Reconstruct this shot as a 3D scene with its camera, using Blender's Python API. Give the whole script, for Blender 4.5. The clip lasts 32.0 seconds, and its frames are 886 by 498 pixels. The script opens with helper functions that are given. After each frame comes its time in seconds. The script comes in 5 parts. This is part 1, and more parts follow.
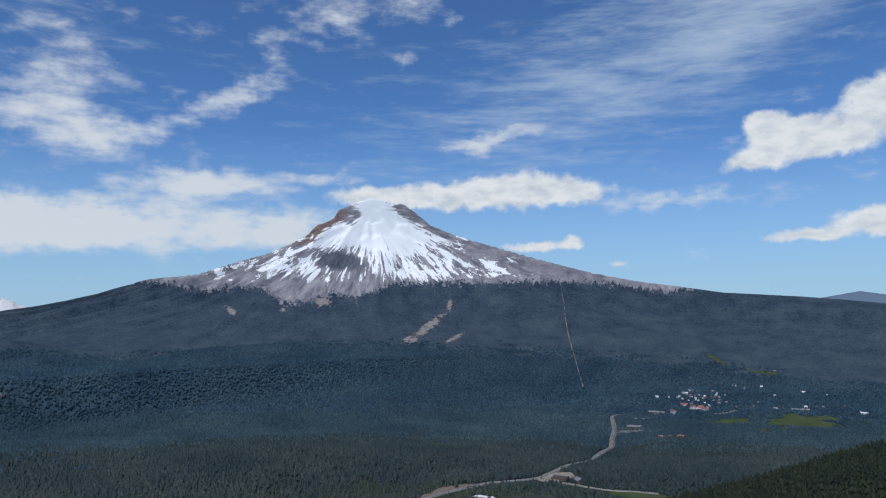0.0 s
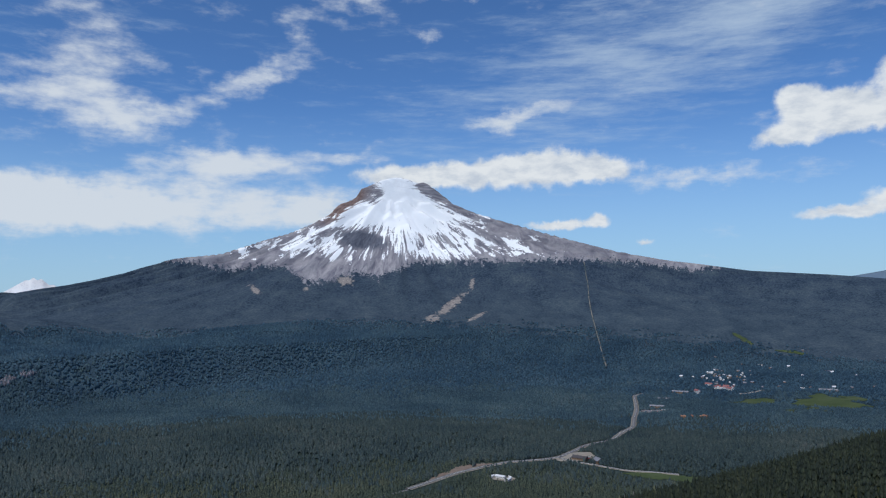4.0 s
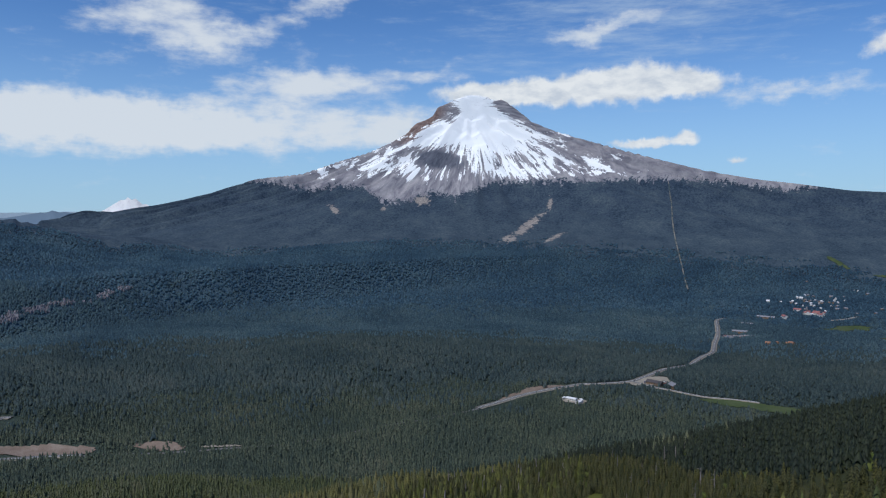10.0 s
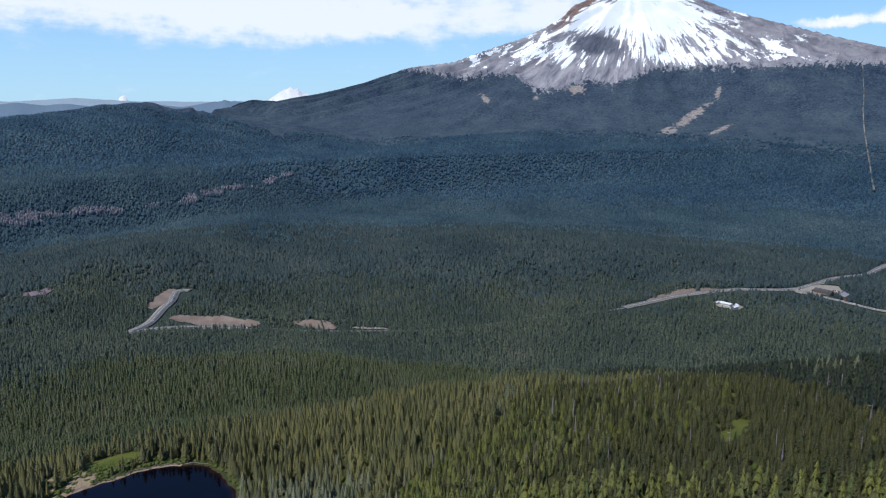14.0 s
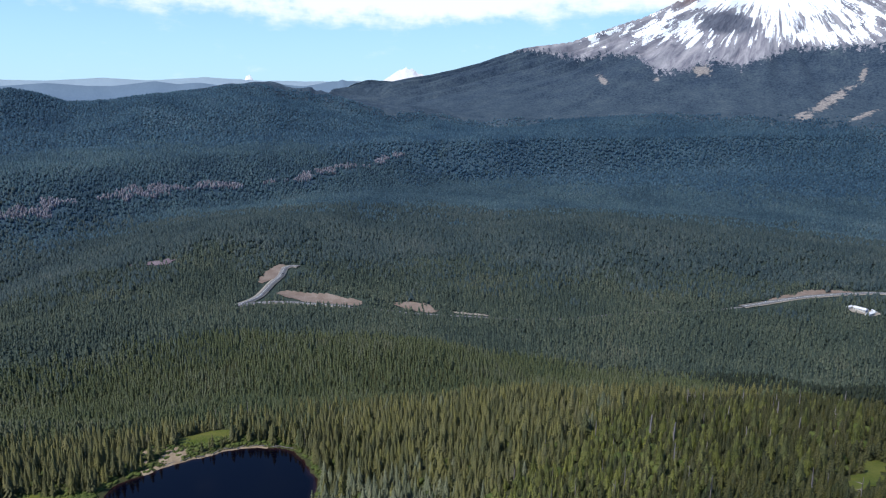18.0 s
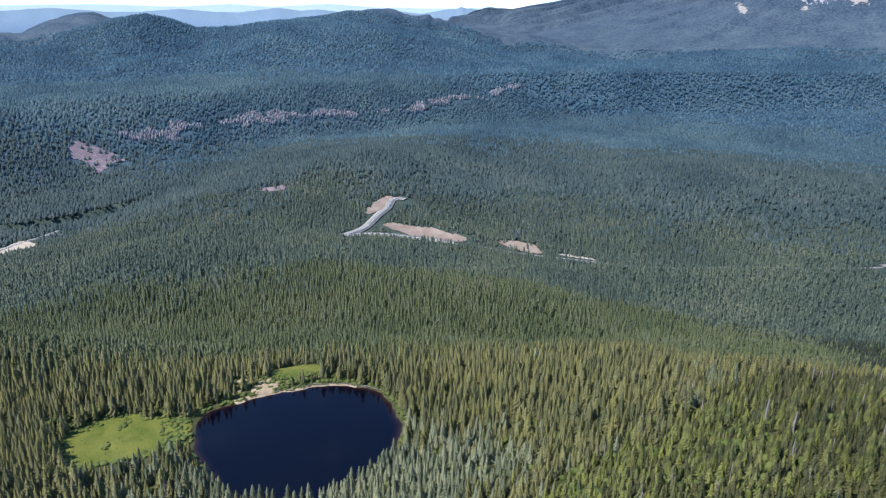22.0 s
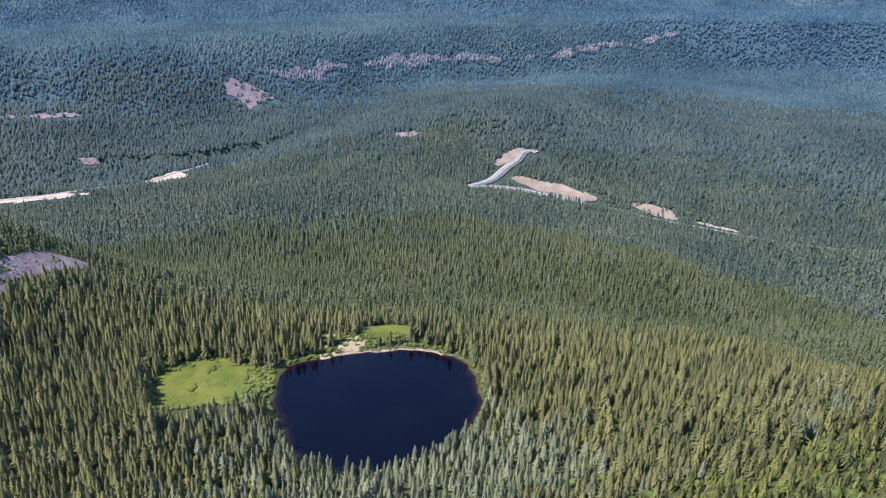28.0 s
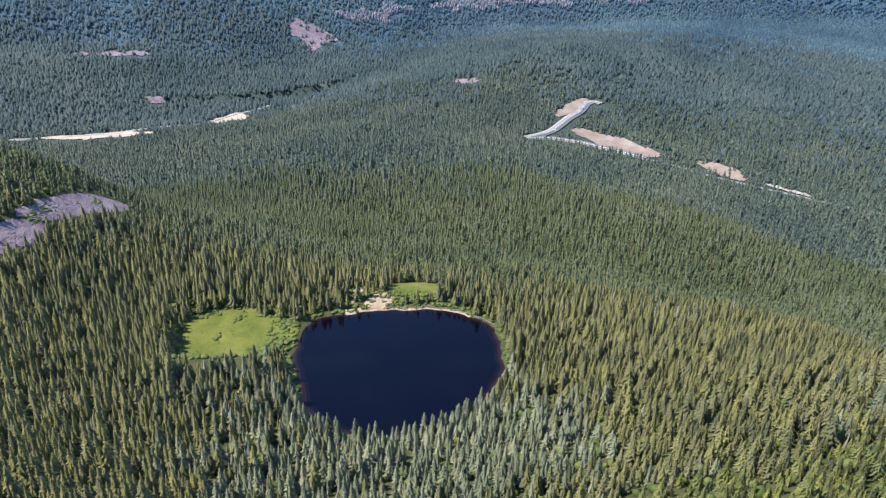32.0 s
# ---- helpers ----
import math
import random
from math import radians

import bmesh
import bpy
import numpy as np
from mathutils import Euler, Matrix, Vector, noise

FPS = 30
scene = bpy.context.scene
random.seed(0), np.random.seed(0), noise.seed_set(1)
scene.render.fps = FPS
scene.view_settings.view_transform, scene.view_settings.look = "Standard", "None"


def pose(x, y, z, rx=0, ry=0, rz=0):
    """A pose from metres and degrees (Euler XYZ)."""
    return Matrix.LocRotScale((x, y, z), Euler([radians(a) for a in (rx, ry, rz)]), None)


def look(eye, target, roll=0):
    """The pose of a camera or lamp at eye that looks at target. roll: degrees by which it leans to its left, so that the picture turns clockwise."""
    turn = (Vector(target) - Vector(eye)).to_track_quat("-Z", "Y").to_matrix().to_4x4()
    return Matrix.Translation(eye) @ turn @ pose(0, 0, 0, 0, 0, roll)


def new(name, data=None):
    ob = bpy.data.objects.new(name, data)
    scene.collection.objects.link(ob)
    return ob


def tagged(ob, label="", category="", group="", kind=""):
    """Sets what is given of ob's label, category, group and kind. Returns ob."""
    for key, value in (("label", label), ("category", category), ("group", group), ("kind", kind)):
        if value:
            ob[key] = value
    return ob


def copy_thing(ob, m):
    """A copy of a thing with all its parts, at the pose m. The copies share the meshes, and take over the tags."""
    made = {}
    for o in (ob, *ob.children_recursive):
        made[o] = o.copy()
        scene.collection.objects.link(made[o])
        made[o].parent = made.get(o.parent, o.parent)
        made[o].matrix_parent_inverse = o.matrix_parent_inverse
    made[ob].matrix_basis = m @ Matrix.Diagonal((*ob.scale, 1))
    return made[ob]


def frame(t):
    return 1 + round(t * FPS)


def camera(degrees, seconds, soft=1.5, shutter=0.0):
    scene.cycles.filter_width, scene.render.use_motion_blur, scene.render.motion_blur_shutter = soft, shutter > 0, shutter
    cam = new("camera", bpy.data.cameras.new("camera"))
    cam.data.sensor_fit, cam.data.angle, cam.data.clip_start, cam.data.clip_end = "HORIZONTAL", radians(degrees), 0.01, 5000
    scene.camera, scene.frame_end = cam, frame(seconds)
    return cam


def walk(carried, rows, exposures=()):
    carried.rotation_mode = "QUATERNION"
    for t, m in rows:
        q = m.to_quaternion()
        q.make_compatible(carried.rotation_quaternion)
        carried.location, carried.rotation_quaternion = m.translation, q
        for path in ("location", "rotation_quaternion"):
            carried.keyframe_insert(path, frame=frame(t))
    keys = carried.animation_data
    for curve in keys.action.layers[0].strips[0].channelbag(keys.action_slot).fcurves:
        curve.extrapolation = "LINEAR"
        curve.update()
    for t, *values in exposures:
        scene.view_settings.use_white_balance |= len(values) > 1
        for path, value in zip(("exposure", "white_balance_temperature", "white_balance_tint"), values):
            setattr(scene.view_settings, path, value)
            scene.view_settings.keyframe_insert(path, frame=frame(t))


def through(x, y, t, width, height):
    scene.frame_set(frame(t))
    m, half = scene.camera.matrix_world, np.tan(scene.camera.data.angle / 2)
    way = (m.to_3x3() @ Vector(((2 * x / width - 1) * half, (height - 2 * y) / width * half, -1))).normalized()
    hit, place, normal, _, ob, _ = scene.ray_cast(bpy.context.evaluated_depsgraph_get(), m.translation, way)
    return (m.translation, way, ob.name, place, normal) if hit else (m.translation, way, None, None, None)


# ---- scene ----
cam = camera(64.53, 32.0, 1.2)
PATH = [
    (0, 0.00, -0.00, 235.34, 95.267, 0.402, -0.000),
    (1, 4.51, 4.09, 235.64, 94.762, 0.392, 0.428),
    (2, 8.90, 8.17, 235.99, 94.264, 0.432, 1.039),
    (3, 13.18, 12.18, 236.41, 93.753, 0.466, 1.588),
    (3.5, 15.28, 14.16, 236.61, 93.602, 0.458, 1.768),
    (5.5, 23.66, 21.65, 236.66, 93.333, 0.476, 3.177),
    (6, 25.06, 24.00, 236.40, 92.791, 0.495, 3.414),
    (7, 27.43, 29.08, 236.05, 91.581, 0.398, 4.395),
    (8, 29.36, 34.81, 236.66, 90.382, 0.321, 5.786),
    (9, 30.86, 40.91, 237.84, 89.069, 0.314, 7.194),
    (10, 31.83, 47.14, 238.88, 87.039, 0.266, 8.550),
    (10.5, 32.08, 50.27, 239.27, 85.862, 0.233, 9.271),
    (11, 32.39, 53.31, 239.47, 84.672, 0.217, 10.983),
    (11.5, 32.84, 56.35, 239.58, 83.502, 0.199, 14.116),
    (12, 33.37, 59.49, 239.62, 82.376, 0.132, 16.188),
    (12.5, 33.77, 62.72, 239.72, 81.278, 0.174, 17.220),
    (13, 34.11, 66.02, 239.92, 80.193, 0.188, 18.180),
    (14, 34.83, 73.14, 240.33, 78.206, 0.215, 20.883),
    (14.5, 35.02, 76.85, 240.66, 78.020, 0.226, 21.746),
    (16.5, 34.73, 91.01, 241.42, 77.915, 0.166, 26.885),
    (17, 34.17, 94.47, 241.55, 77.691, 0.065, 28.357),
    (18, 32.71, 101.19, 241.79, 76.702, -0.135, 30.076),
    (19, 30.47, 108.16, 241.47, 74.731, -0.202, 31.856),
    (19.5, 29.20, 111.96, 241.33, 73.477, -0.285, 33.555),
    (20, 27.90, 115.74, 241.34, 72.236, -0.376, 34.982),
    (21, 25.44, 122.99, 241.48, 71.215, -0.417, 37.392),
    (22, 23.29, 130.22, 241.37, 71.209, -0.407, 39.556),
    (23, 21.60, 137.47, 241.23, 71.213, -0.289, 41.130),
    (24, 20.55, 144.58, 241.24, 70.390, -0.291, 43.040),
    (25, 19.89, 151.35, 241.47, 69.241, -0.389, 45.686),
    (25.5, 19.64, 154.62, 241.59, 68.732, -0.452, 46.949),
    (27.5, 19.18, 169.21, 242.03, 67.136, -0.424, 50.810),
    (28, 19.16, 172.93, 242.25, 66.821, -0.424, 51.727),
    (29, 18.99, 180.14, 242.33, 66.180, -0.379, 53.441),
    (30, 18.59, 187.27, 242.39, 65.628, -0.368, 55.015),
    (30.5, 18.41, 190.95, 242.48, 64.898, -0.364, 55.736),
    (31, 18.23, 194.55, 242.56, 63.879, -0.359, 56.477),
    (31.5, 18.01, 197.99, 242.73, 62.971, -0.398, 57.266),
    (32, 17.79, 201.38, 242.90, 62.419, -0.373, 57.619),
]
EXPOSURES = [(0, -0.35, 6150, 8), (6, -0.29, 6150, 8), (10, -0.28, 6150, 8), (13, 0.04, 6200, 8), (17, 0.26, 6200, 8), (18, 0.36, 6200, 8), (20, 0.9, 6200, 8), (22, 1.22, 6200, 8), (25, 1.44, 6250, 9), (28, 1.5, 6350, 10), (32, 1.58, 6450, 10)]
walk(cam, [(r[0], pose(*r[1:])) for r in PATH], EXPOSURES)
# ---- light ----
SUN_HEIGHT, SUN_TURN = radians(57), radians(212)   # turn: from +y, clockwise seen from above
sun = new("sun", bpy.data.lights.new("sun", "SUN"))
sun.data.energy, sun.data.angle, sun.data.color = 3.4, radians(0.53), (1.0, 0.95, 0.87)
sun_way = Vector((math.sin(SUN_TURN) * math.cos(SUN_HEIGHT), math.cos(SUN_TURN) * math.cos(SUN_HEIGHT), math.sin(SUN_HEIGHT)))
sun.matrix_world = look(sun_way * 900, (0, 0, 0))


def node(nt, kind, **sets):
    n = nt.nodes.new(kind)
    for key, value in sets.items():
        n.inputs[key].default_value = value
    return n


def maths(nt, op, a, b=None, clamp=False):
    n = nt.nodes.new("ShaderNodeMath")
    n.operation, n.use_clamp = op, clamp
    for i, v in enumerate((a, b)):
        if v is None:
            continue
        if isinstance(v, (int, float)):
            n.inputs[i].default_value = v
        else:
            nt.links.new(v, n.inputs[i])
    return n.outputs[0]


def ramp(nt, fac, stops, interp="LINEAR"):
    n = nt.nodes.new("ShaderNodeValToRGB")
    n.color_ramp.interpolation = interp
    while len(n.color_ramp.elements) < len(stops):
        n.color_ramp.elements.new(0.5)
    for e, (p, c) in zip(n.color_ramp.elements, stops):
        e.position = p
        e.color = (*c, 1) if len(c) == 3 else (c[0], c[0], c[0], 1)
    nt.links.new(fac, n.inputs[0])
    return n.outputs[0]


def mixed(nt, fac, a, b, blend="MIX"):
    n = nt.nodes.new("ShaderNodeMix")
    n.data_type, n.blend_type = "RGBA", blend
    for i, v in ((0, fac), (6, a), (7, b)):
        if isinstance(v, (int, float)):
            n.inputs[i].default_value = v
        elif isinstance(v, tuple):
            n.inputs[i].default_value = (*v, 1)
        else:
            nt.links.new(v, n.inputs[i])
    return n.outputs[2]


world = bpy.data.worlds.new("sky")
scene.world = world
world.use_nodes = True
wt = world.node_tree
wt.nodes.clear()
sky = node(wt, "ShaderNodeTexSky")
sky.sky_type, sky.sun_disc, sky.sun_elevation, sky.sun_rotation = "NISHITA", False, SUN_HEIGHT, SUN_TURN
sky.altitude, sky.air_density, sky.dust_density, sky.ozone_density = 2500.0, 1.0, 0.15, 3.5
SKY_STRENGTH = 0.125
tc = wt.nodes.new("ShaderNodeTexCoord")
sep = wt.nodes.new("ShaderNodeSeparateXYZ")
wt.links.new(tc.outputs["Generated"], sep.inputs[0])
bearing = maths(wt, "MULTIPLY", maths(wt, "ARCTAN2", maths(wt, "MULTIPLY", sep.outputs[0], -1.0), sep.outputs[1]), 57.2958)
height = maths(wt, "MULTIPLY", maths(wt, "ARCSINE", sep.outputs[2]), 57.2958)
flat = wt.nodes.new("ShaderNodeCombineXYZ")
wt.links.new(bearing, flat.inputs[0]), wt.links.new(height, flat.inputs[1])


def sky_noise(scale, stretch=(1, 1), turn=0.0, detail=7.0, rough=0.6):
    mp = node(wt, "ShaderNodeMapping", Scale=(scale * stretch[0], scale * stretch[1], 1), Rotation=(0, 0, radians(turn)))
    wt.links.new(flat.outputs[0], mp.inputs[0])
    n = node(wt, "ShaderNodeTexNoise", Scale=1.0, Detail=detail, Roughness=rough)
    wt.links.new(mp.outputs[0], n.inputs["Vector"])
    return n


def warped(amount, scale):
    n = sky_noise(scale)
    v = wt.nodes.new("ShaderNodeVectorMath")
    v.operation = "MULTIPLY_ADD"
    sub = wt.nodes.new("ShaderNodeVectorMath")
    sub.operation = "SUBTRACT"
    sub.inputs[1].default_value = (0.5, 0.5, 0.5)
    wt.links.new(n.outputs["Color"], sub.inputs[0])
    wt.links.new(sub.outputs[0], v.inputs[0])
    v.inputs[1].default_value = (amount, amount * 0.8, 0)
    wt.links.new(flat.outputs[0], v.inputs[2])
    return v.outputs[0]


def clouds(places, coords):
    """Sum of soft lobes: bearing, height, half width, half height, turn, weight."""
    total = None
    for az, el, w, h, turn, weight in places:
        mp = node(wt, "ShaderNodeMapping", Location=(az, el, 0), Rotation=(0, 0, radians(turn)), Scale=(w, h, 1))
        mp.vector_type = "TEXTURE"
        wt.links.new(coords, mp.inputs[0])
        ln = wt.nodes.new("ShaderNodeVectorMath")
        ln.operation = "LENGTH"
        wt.links.new(mp.outputs[0], ln.inputs[0])
        d = ln.outputs["Value"]
        lobe = maths(wt, "MULTIPLY", maths(wt, "EXPONENT", maths(wt, "MULTIPLY", maths(wt, "MULTIPLY", d, d), -1.0)), weight)
        total = lobe if total is None else maths(wt, "ADD", total, lobe)
    return total


def veil(density, noise_out, amount, low, high):
    v = maths(wt, "ADD", density, maths(wt, "MULTIPLY", maths(wt, "SUBTRACT", noise_out, 0.5), amount))
    n = wt.nodes.new("ShaderNodeMapRange")
    n.interpolation_type = "SMOOTHSTEP"
    n.inputs[1].default_value, n.inputs[2].default_value = low, high
    wt.links.new(v, n.inputs[0])
    return n.outputs[0]


puffy = clouds([(-2.0, 9.5, 8.0, 1.15, 0, 1.0), (-6.5, 10.4, 4.2, 1.25, 0, 0.8), (5.0, 9.4, 4.0, 0.8, 0, 0.85), (-11.0, 9.7, 3.0, 0.85, 0, 0.7),
                (-25.2, 13.9, 1.5, 1.0, 0, 1.0), (-27.6, 13.0, 2.5, 1.15, 0, 1.0), (-24.2, 11.1, 2.2, 0.7, 0, 0.9), (-29.8, 12.1, 2.6, 1.0, 0, 1.0), (-32.2, 14.6, 2.0, 1.5, 0, 0.95), (-35.5, 14, 3, 2.4, 0, 0.9), (-26.5, 12.2, 3.4, 1.2, 0, 0.6),
                (-28.0, 5.5, 3.4, 0.5, 0, 0.95), (-31.4, 6.4, 2.2, 0.8, 0, 0.95), (-35, 6.4, 3, 1.0, 0, 0.9), (-7.6, 5.4, 3.4, 0.42, 0, 0.95), (-10.6, 5.8, 0.8, 0.5, 0, 0.8),
                (-14.2, 3.9, 0.8, 0.28, 0, 0.75)], warped(1.5, 0.7))
soft = clouds([(22, 6.8, 12, 1.8, 0, 1.0), (19.5, 10.2, 6.5, 1.4, 0, 0.95), (33, 6.4, 9, 1.8, 0, 1.0), (12, 6.5, 5, 1.3, 0, 0.5), (41, 7.2, 9, 1.6, 0, 1.0), (52, 7.4, 10, 1.8, 0, 0.8),
               (29, 17.5, 3.6, 4.6, 8, 0.6), (25.5, 13.2, 4.0, 1.1, -6, 0.65), (31, 14, 5, 2.2, 0, 0.5), (10.5, 11, 4, 0.8, 0, 0.5),
               (17.3, 16.6, 5.2, 1.1, -24, 0.75), (13.6, 19.8, 1.3, 0.8, 0, 0.6), (7.5, 23.8, 8, 1.5, -14, 0.7), (-4.2, 14.0, 4.2, 0.75, -9, 0.85),
               (-18, 8.7, 6.0, 0.75, 0, 0.8), (2.9, 20.6, 1.0, 0.6, 0, 0.5), (-0.9, 23.4, 1.0, 0.6, 0, 0.6), (-55, 14, 16, 5, 0, 0.7), (150, 25, 40, 10, 0, 0.6)], warped(3.2, 0.4))
wisps = clouds([(-14, 18.5, 19, 7.0, -18, 0.85), (-30, 24, 14, 5, -18, 0.7), (8, 14, 20, 6, 0, 0.22), (32, 24, 10, 8, 0, 0.45), (90, 35, 60, 20, 0, 0.4)], flat.outputs[0])
fluff, streak = sky_noise(0.8, detail=8.0, rough=0.55), sky_noise(0.3, (0.4, 2.4), -20, 9.0, 0.68)
patchy = sky_noise(0.34, (0.7, 1.8), -8, 9.0, 0.6)
m1 = veil(puffy, fluff.outputs[0], 0.9, 0.25, 0.8)
m2 = maths(wt, "MULTIPLY", veil(soft, patchy.outputs[0], 2.1, 0.15, 1.1), 0.92)
m3 = maths(wt, "MULTIPLY", veil(wisps, streak.outputs[0], 2.6, 0.3, 1.7), 0.72)
shade = sky_noise(0.55, (0.8, 1.7), 0, 8.0, 0.6)
cloud_col = ramp(wt, shade.outputs[0], [(0.34, (0.68, 0.73, 0.81)), (0.58, (0.94, 0.95, 0.96))])
lit = node(wt, "ShaderNodeVectorMath")
lit.operation = "SCALE"
lit.inputs["Scale"].default_value = SKY_STRENGTH
tinted = mixed(wt, 1.0, sky.outputs[0], (0.7, 0.93, 1.16), "MULTIPLY")
wt.links.new(tinted, lit.inputs[0])
low_air = wt.nodes.new("ShaderNodeMapRange")
low_air.interpolation_type = "SMOOTHSTEP"
low_air.inputs[1].default_value, low_air.inputs[2].default_value, low_air.inputs[3].default_value, low_air.inputs[4].default_value = -2.0, 16.0, 0.85, 0.0
wt.links.new(height, low_air.inputs[0])
c = mixed(wt, low_air.outputs[0], lit.outputs[0], (0.42, 0.62, 0.8))
c = mixed(wt, m3, c, (0.6, 0.72, 0.86))
c = mixed(wt, m2, c, (0.84, 0.87, 0.91))
c = mixed(wt, m1, c, cloud_col)
back = node(wt, "ShaderNodeBackground", Strength=1.0)
wo = wt.nodes.new("ShaderNodeOutputWorld")
wt.links.new(c, back.inputs[0])
wt.links.new(back.outputs[0], wo.inputs[0])

# ---- materials ----
def material(name, stops, size=10.0, rough=0.85, spec=0.25, island=0.0, bump=0.0, bump_size=1.0, detail=6.0, fine=None, where="Object"):
    """Colour from noise at a real size, blended with a finer one, with relief; island: share of the colour drawn per piece."""
    m = bpy.data.materials.new(name)
    m.use_nodes = True
    nt = m.node_tree
    p = nt.nodes["Principled BSDF"]
    p.inputs["Roughness"].default_value, p.inputs["Specular IOR Level"].default_value = rough, spec
    tc = nt.nodes.new("ShaderNodeTexCoord")
    big = node(nt, "ShaderNodeTexNoise", Scale=1 / size, Detail=detail, Roughness=0.6)
    nt.links.new(tc.outputs[where], big.inputs["Vector"])
    small = node(nt, "ShaderNodeTexNoise", Scale=1 / (fine or size / 9), Detail=4.0, Roughness=0.65)
    nt.links.new(tc.outputs[where], small.inputs["Vector"])
    f = maths(nt, "ADD", maths(nt, "MULTIPLY", big.outputs[0], 0.62), maths(nt, "MULTIPLY", small.outputs[0], 0.38))
    f = maths(nt, "MULTIPLY_ADD", f, 2.2, clamp=True)
    f.node.inputs[2].default_value = -0.6
    if island:
        g = nt.nodes.new("ShaderNodeNewGeometry")
        f = maths(nt, "ADD", maths(nt, "MULTIPLY", f, 1 - island), maths(nt, "MULTIPLY", g.outputs["Random Per Island"], island))
    nt.links.new(ramp(nt, f, stops), p.inputs["Base Color"])
    if bump:
        b = node(nt, "ShaderNodeBump", Strength=1.0, Distance=bump)
        bn = node(nt, "ShaderNodeTexNoise", Scale=1 / bump_size, Detail=5.0, Roughness=0.7)
        nt.links.new(tc.outputs[where], bn.inputs["Vector"])
        nt.links.new(bn.outputs[0], b.inputs["Height"])
        nt.links.new(b.outputs[0], p.inputs["Normal"])
    return m


def needle_material(name, stops, stand=60.0, own=0.55, sprays=0.5, through=0.25, rough=0.65):
    """Foliage: each tree has a tint of its own, drawn about the tone of its stand; finely mottled lighter and darker;
    some light passes through the boughs.
    """
    m = bpy.data.materials.new(name)
    m.use_nodes = True
    nt = m.node_tree
    p = nt.nodes["Principled BSDF"]
    p.inputs["Roughness"].default_value, p.inputs["Specular IOR Level"].default_value = rough, 0.25
    tc = nt.nodes.new("ShaderNodeTexCoord")
    tint = nt.nodes.new("ShaderNodeAttribute")
    tint.attribute_name = "tint"
    big = node(nt, "ShaderNodeTexNoise", Scale=1 / stand, Detail=4.0, Roughness=0.6)
    nt.links.new(tc.outputs["Object"], big.inputs["Vector"])
    f = maths(nt, "MULTIPLY_ADD", big.outputs[0], 2.4, clamp=True)
    f.node.inputs[2].default_value = -0.7
    f = maths(nt, "ADD", maths(nt, "MULTIPLY", f, 1 - own), maths(nt, "MULTIPLY", tint.outputs["Fac"], own))
    col = ramp(nt, f, stops)
    n = node(nt, "ShaderNodeTexNoise", Scale=1 / sprays, Detail=3.0, Roughness=0.7)
    nt.links.new(tc.outputs["Object"], n.inputs["Vector"])
    col = mixed(nt, 1.0, col, ramp(nt, n.outputs[0], [(0.34, (0.45, 0.47, 0.5)), (0.5, (0.97, 0.98, 0.97)), (0.66, (1.55, 1.52, 1.4))]), "MULTIPLY")
    nt.links.new(col, p.inputs["Base Color"])
    tr = nt.nodes.new("ShaderNodeBsdfTranslucent")
    nt.links.new(mixed(nt, 1.0, col, (1.0, 1.08, 0.42 + 0.7 * through), "MULTIPLY"), tr.inputs[0])
    mx = nt.nodes.new("ShaderNodeMixShader")
    mx.inputs[0].default_value = through
    nt.links.new(p.outputs[0], mx.inputs[1]), nt.links.new(tr.outputs[0], mx.inputs[2])
    nt.links.new(mx.outputs[0], nt.nodes["Material Output"].inputs[0])
    return m


NEEDLES = needle_material("fir_needles", [(0.0, (0.055, 0.062, 0.032)), (0.2, (0.084, 0.090, 0.039)), (0.4, (0.135, 0.128, 0.046)), (0.55, (0.118, 0.116, 0.055)), (0.7, (0.177, 0.165, 0.053)), (0.85, (0.170, 0.158, 0.069)), (1.0, (0.158, 0.147, 0.086))], 55, 0.6)
NEEDLES_BLUE = needle_material("blue_fir_needles", [(0.0, (0.086, 0.102, 0.063)), (0.35, (0.137, 0.149, 0.090)), (0.7, (0.191, 0.200, 0.122)), (1.0, (0.269, 0.260, 0.163))], 40, 0.65)
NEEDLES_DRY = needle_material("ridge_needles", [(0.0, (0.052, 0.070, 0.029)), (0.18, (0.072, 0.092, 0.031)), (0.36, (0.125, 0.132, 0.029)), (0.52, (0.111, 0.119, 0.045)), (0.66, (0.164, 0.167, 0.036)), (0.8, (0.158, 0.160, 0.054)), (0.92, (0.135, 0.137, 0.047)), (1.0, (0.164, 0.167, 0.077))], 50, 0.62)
# Darkened copy of the ridge needles: shade put into the colour.
NEEDLES_DRY_SHADED = needle_material("old_ridge_needles", [(0.0, (0.022, 0.030, 0.014)), (0.18, (0.036, 0.044, 0.016)), (0.36, (0.061, 0.062, 0.018)), (0.52, (0.054, 0.058, 0.026)), (0.66, (0.077, 0.075, 0.021)), (0.8, (0.077, 0.075, 0.033)), (0.92, (0.065, 0.064, 0.026)), (1.0, (0.081, 0.079, 0.041))], 50, 0.65)
NEEDLES_SLOPE = needle_material("slope_needles", [(0.0, (0.048, 0.073, 0.043)), (0.25, (0.078, 0.100, 0.053)), (0.5, (0.113, 0.130, 0.058)), (0.75, (0.124, 0.139, 0.086)), (1.0, (0.179, 0.168, 0.094))], 110, 0.45, sprays=0.9, through=0.4)
# Faint blue haze in the foliage colour, the first of the distance steps.
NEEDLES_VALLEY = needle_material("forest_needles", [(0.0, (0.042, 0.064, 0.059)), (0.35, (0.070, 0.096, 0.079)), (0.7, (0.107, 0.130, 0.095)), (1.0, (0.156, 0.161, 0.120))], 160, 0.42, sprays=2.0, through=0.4)
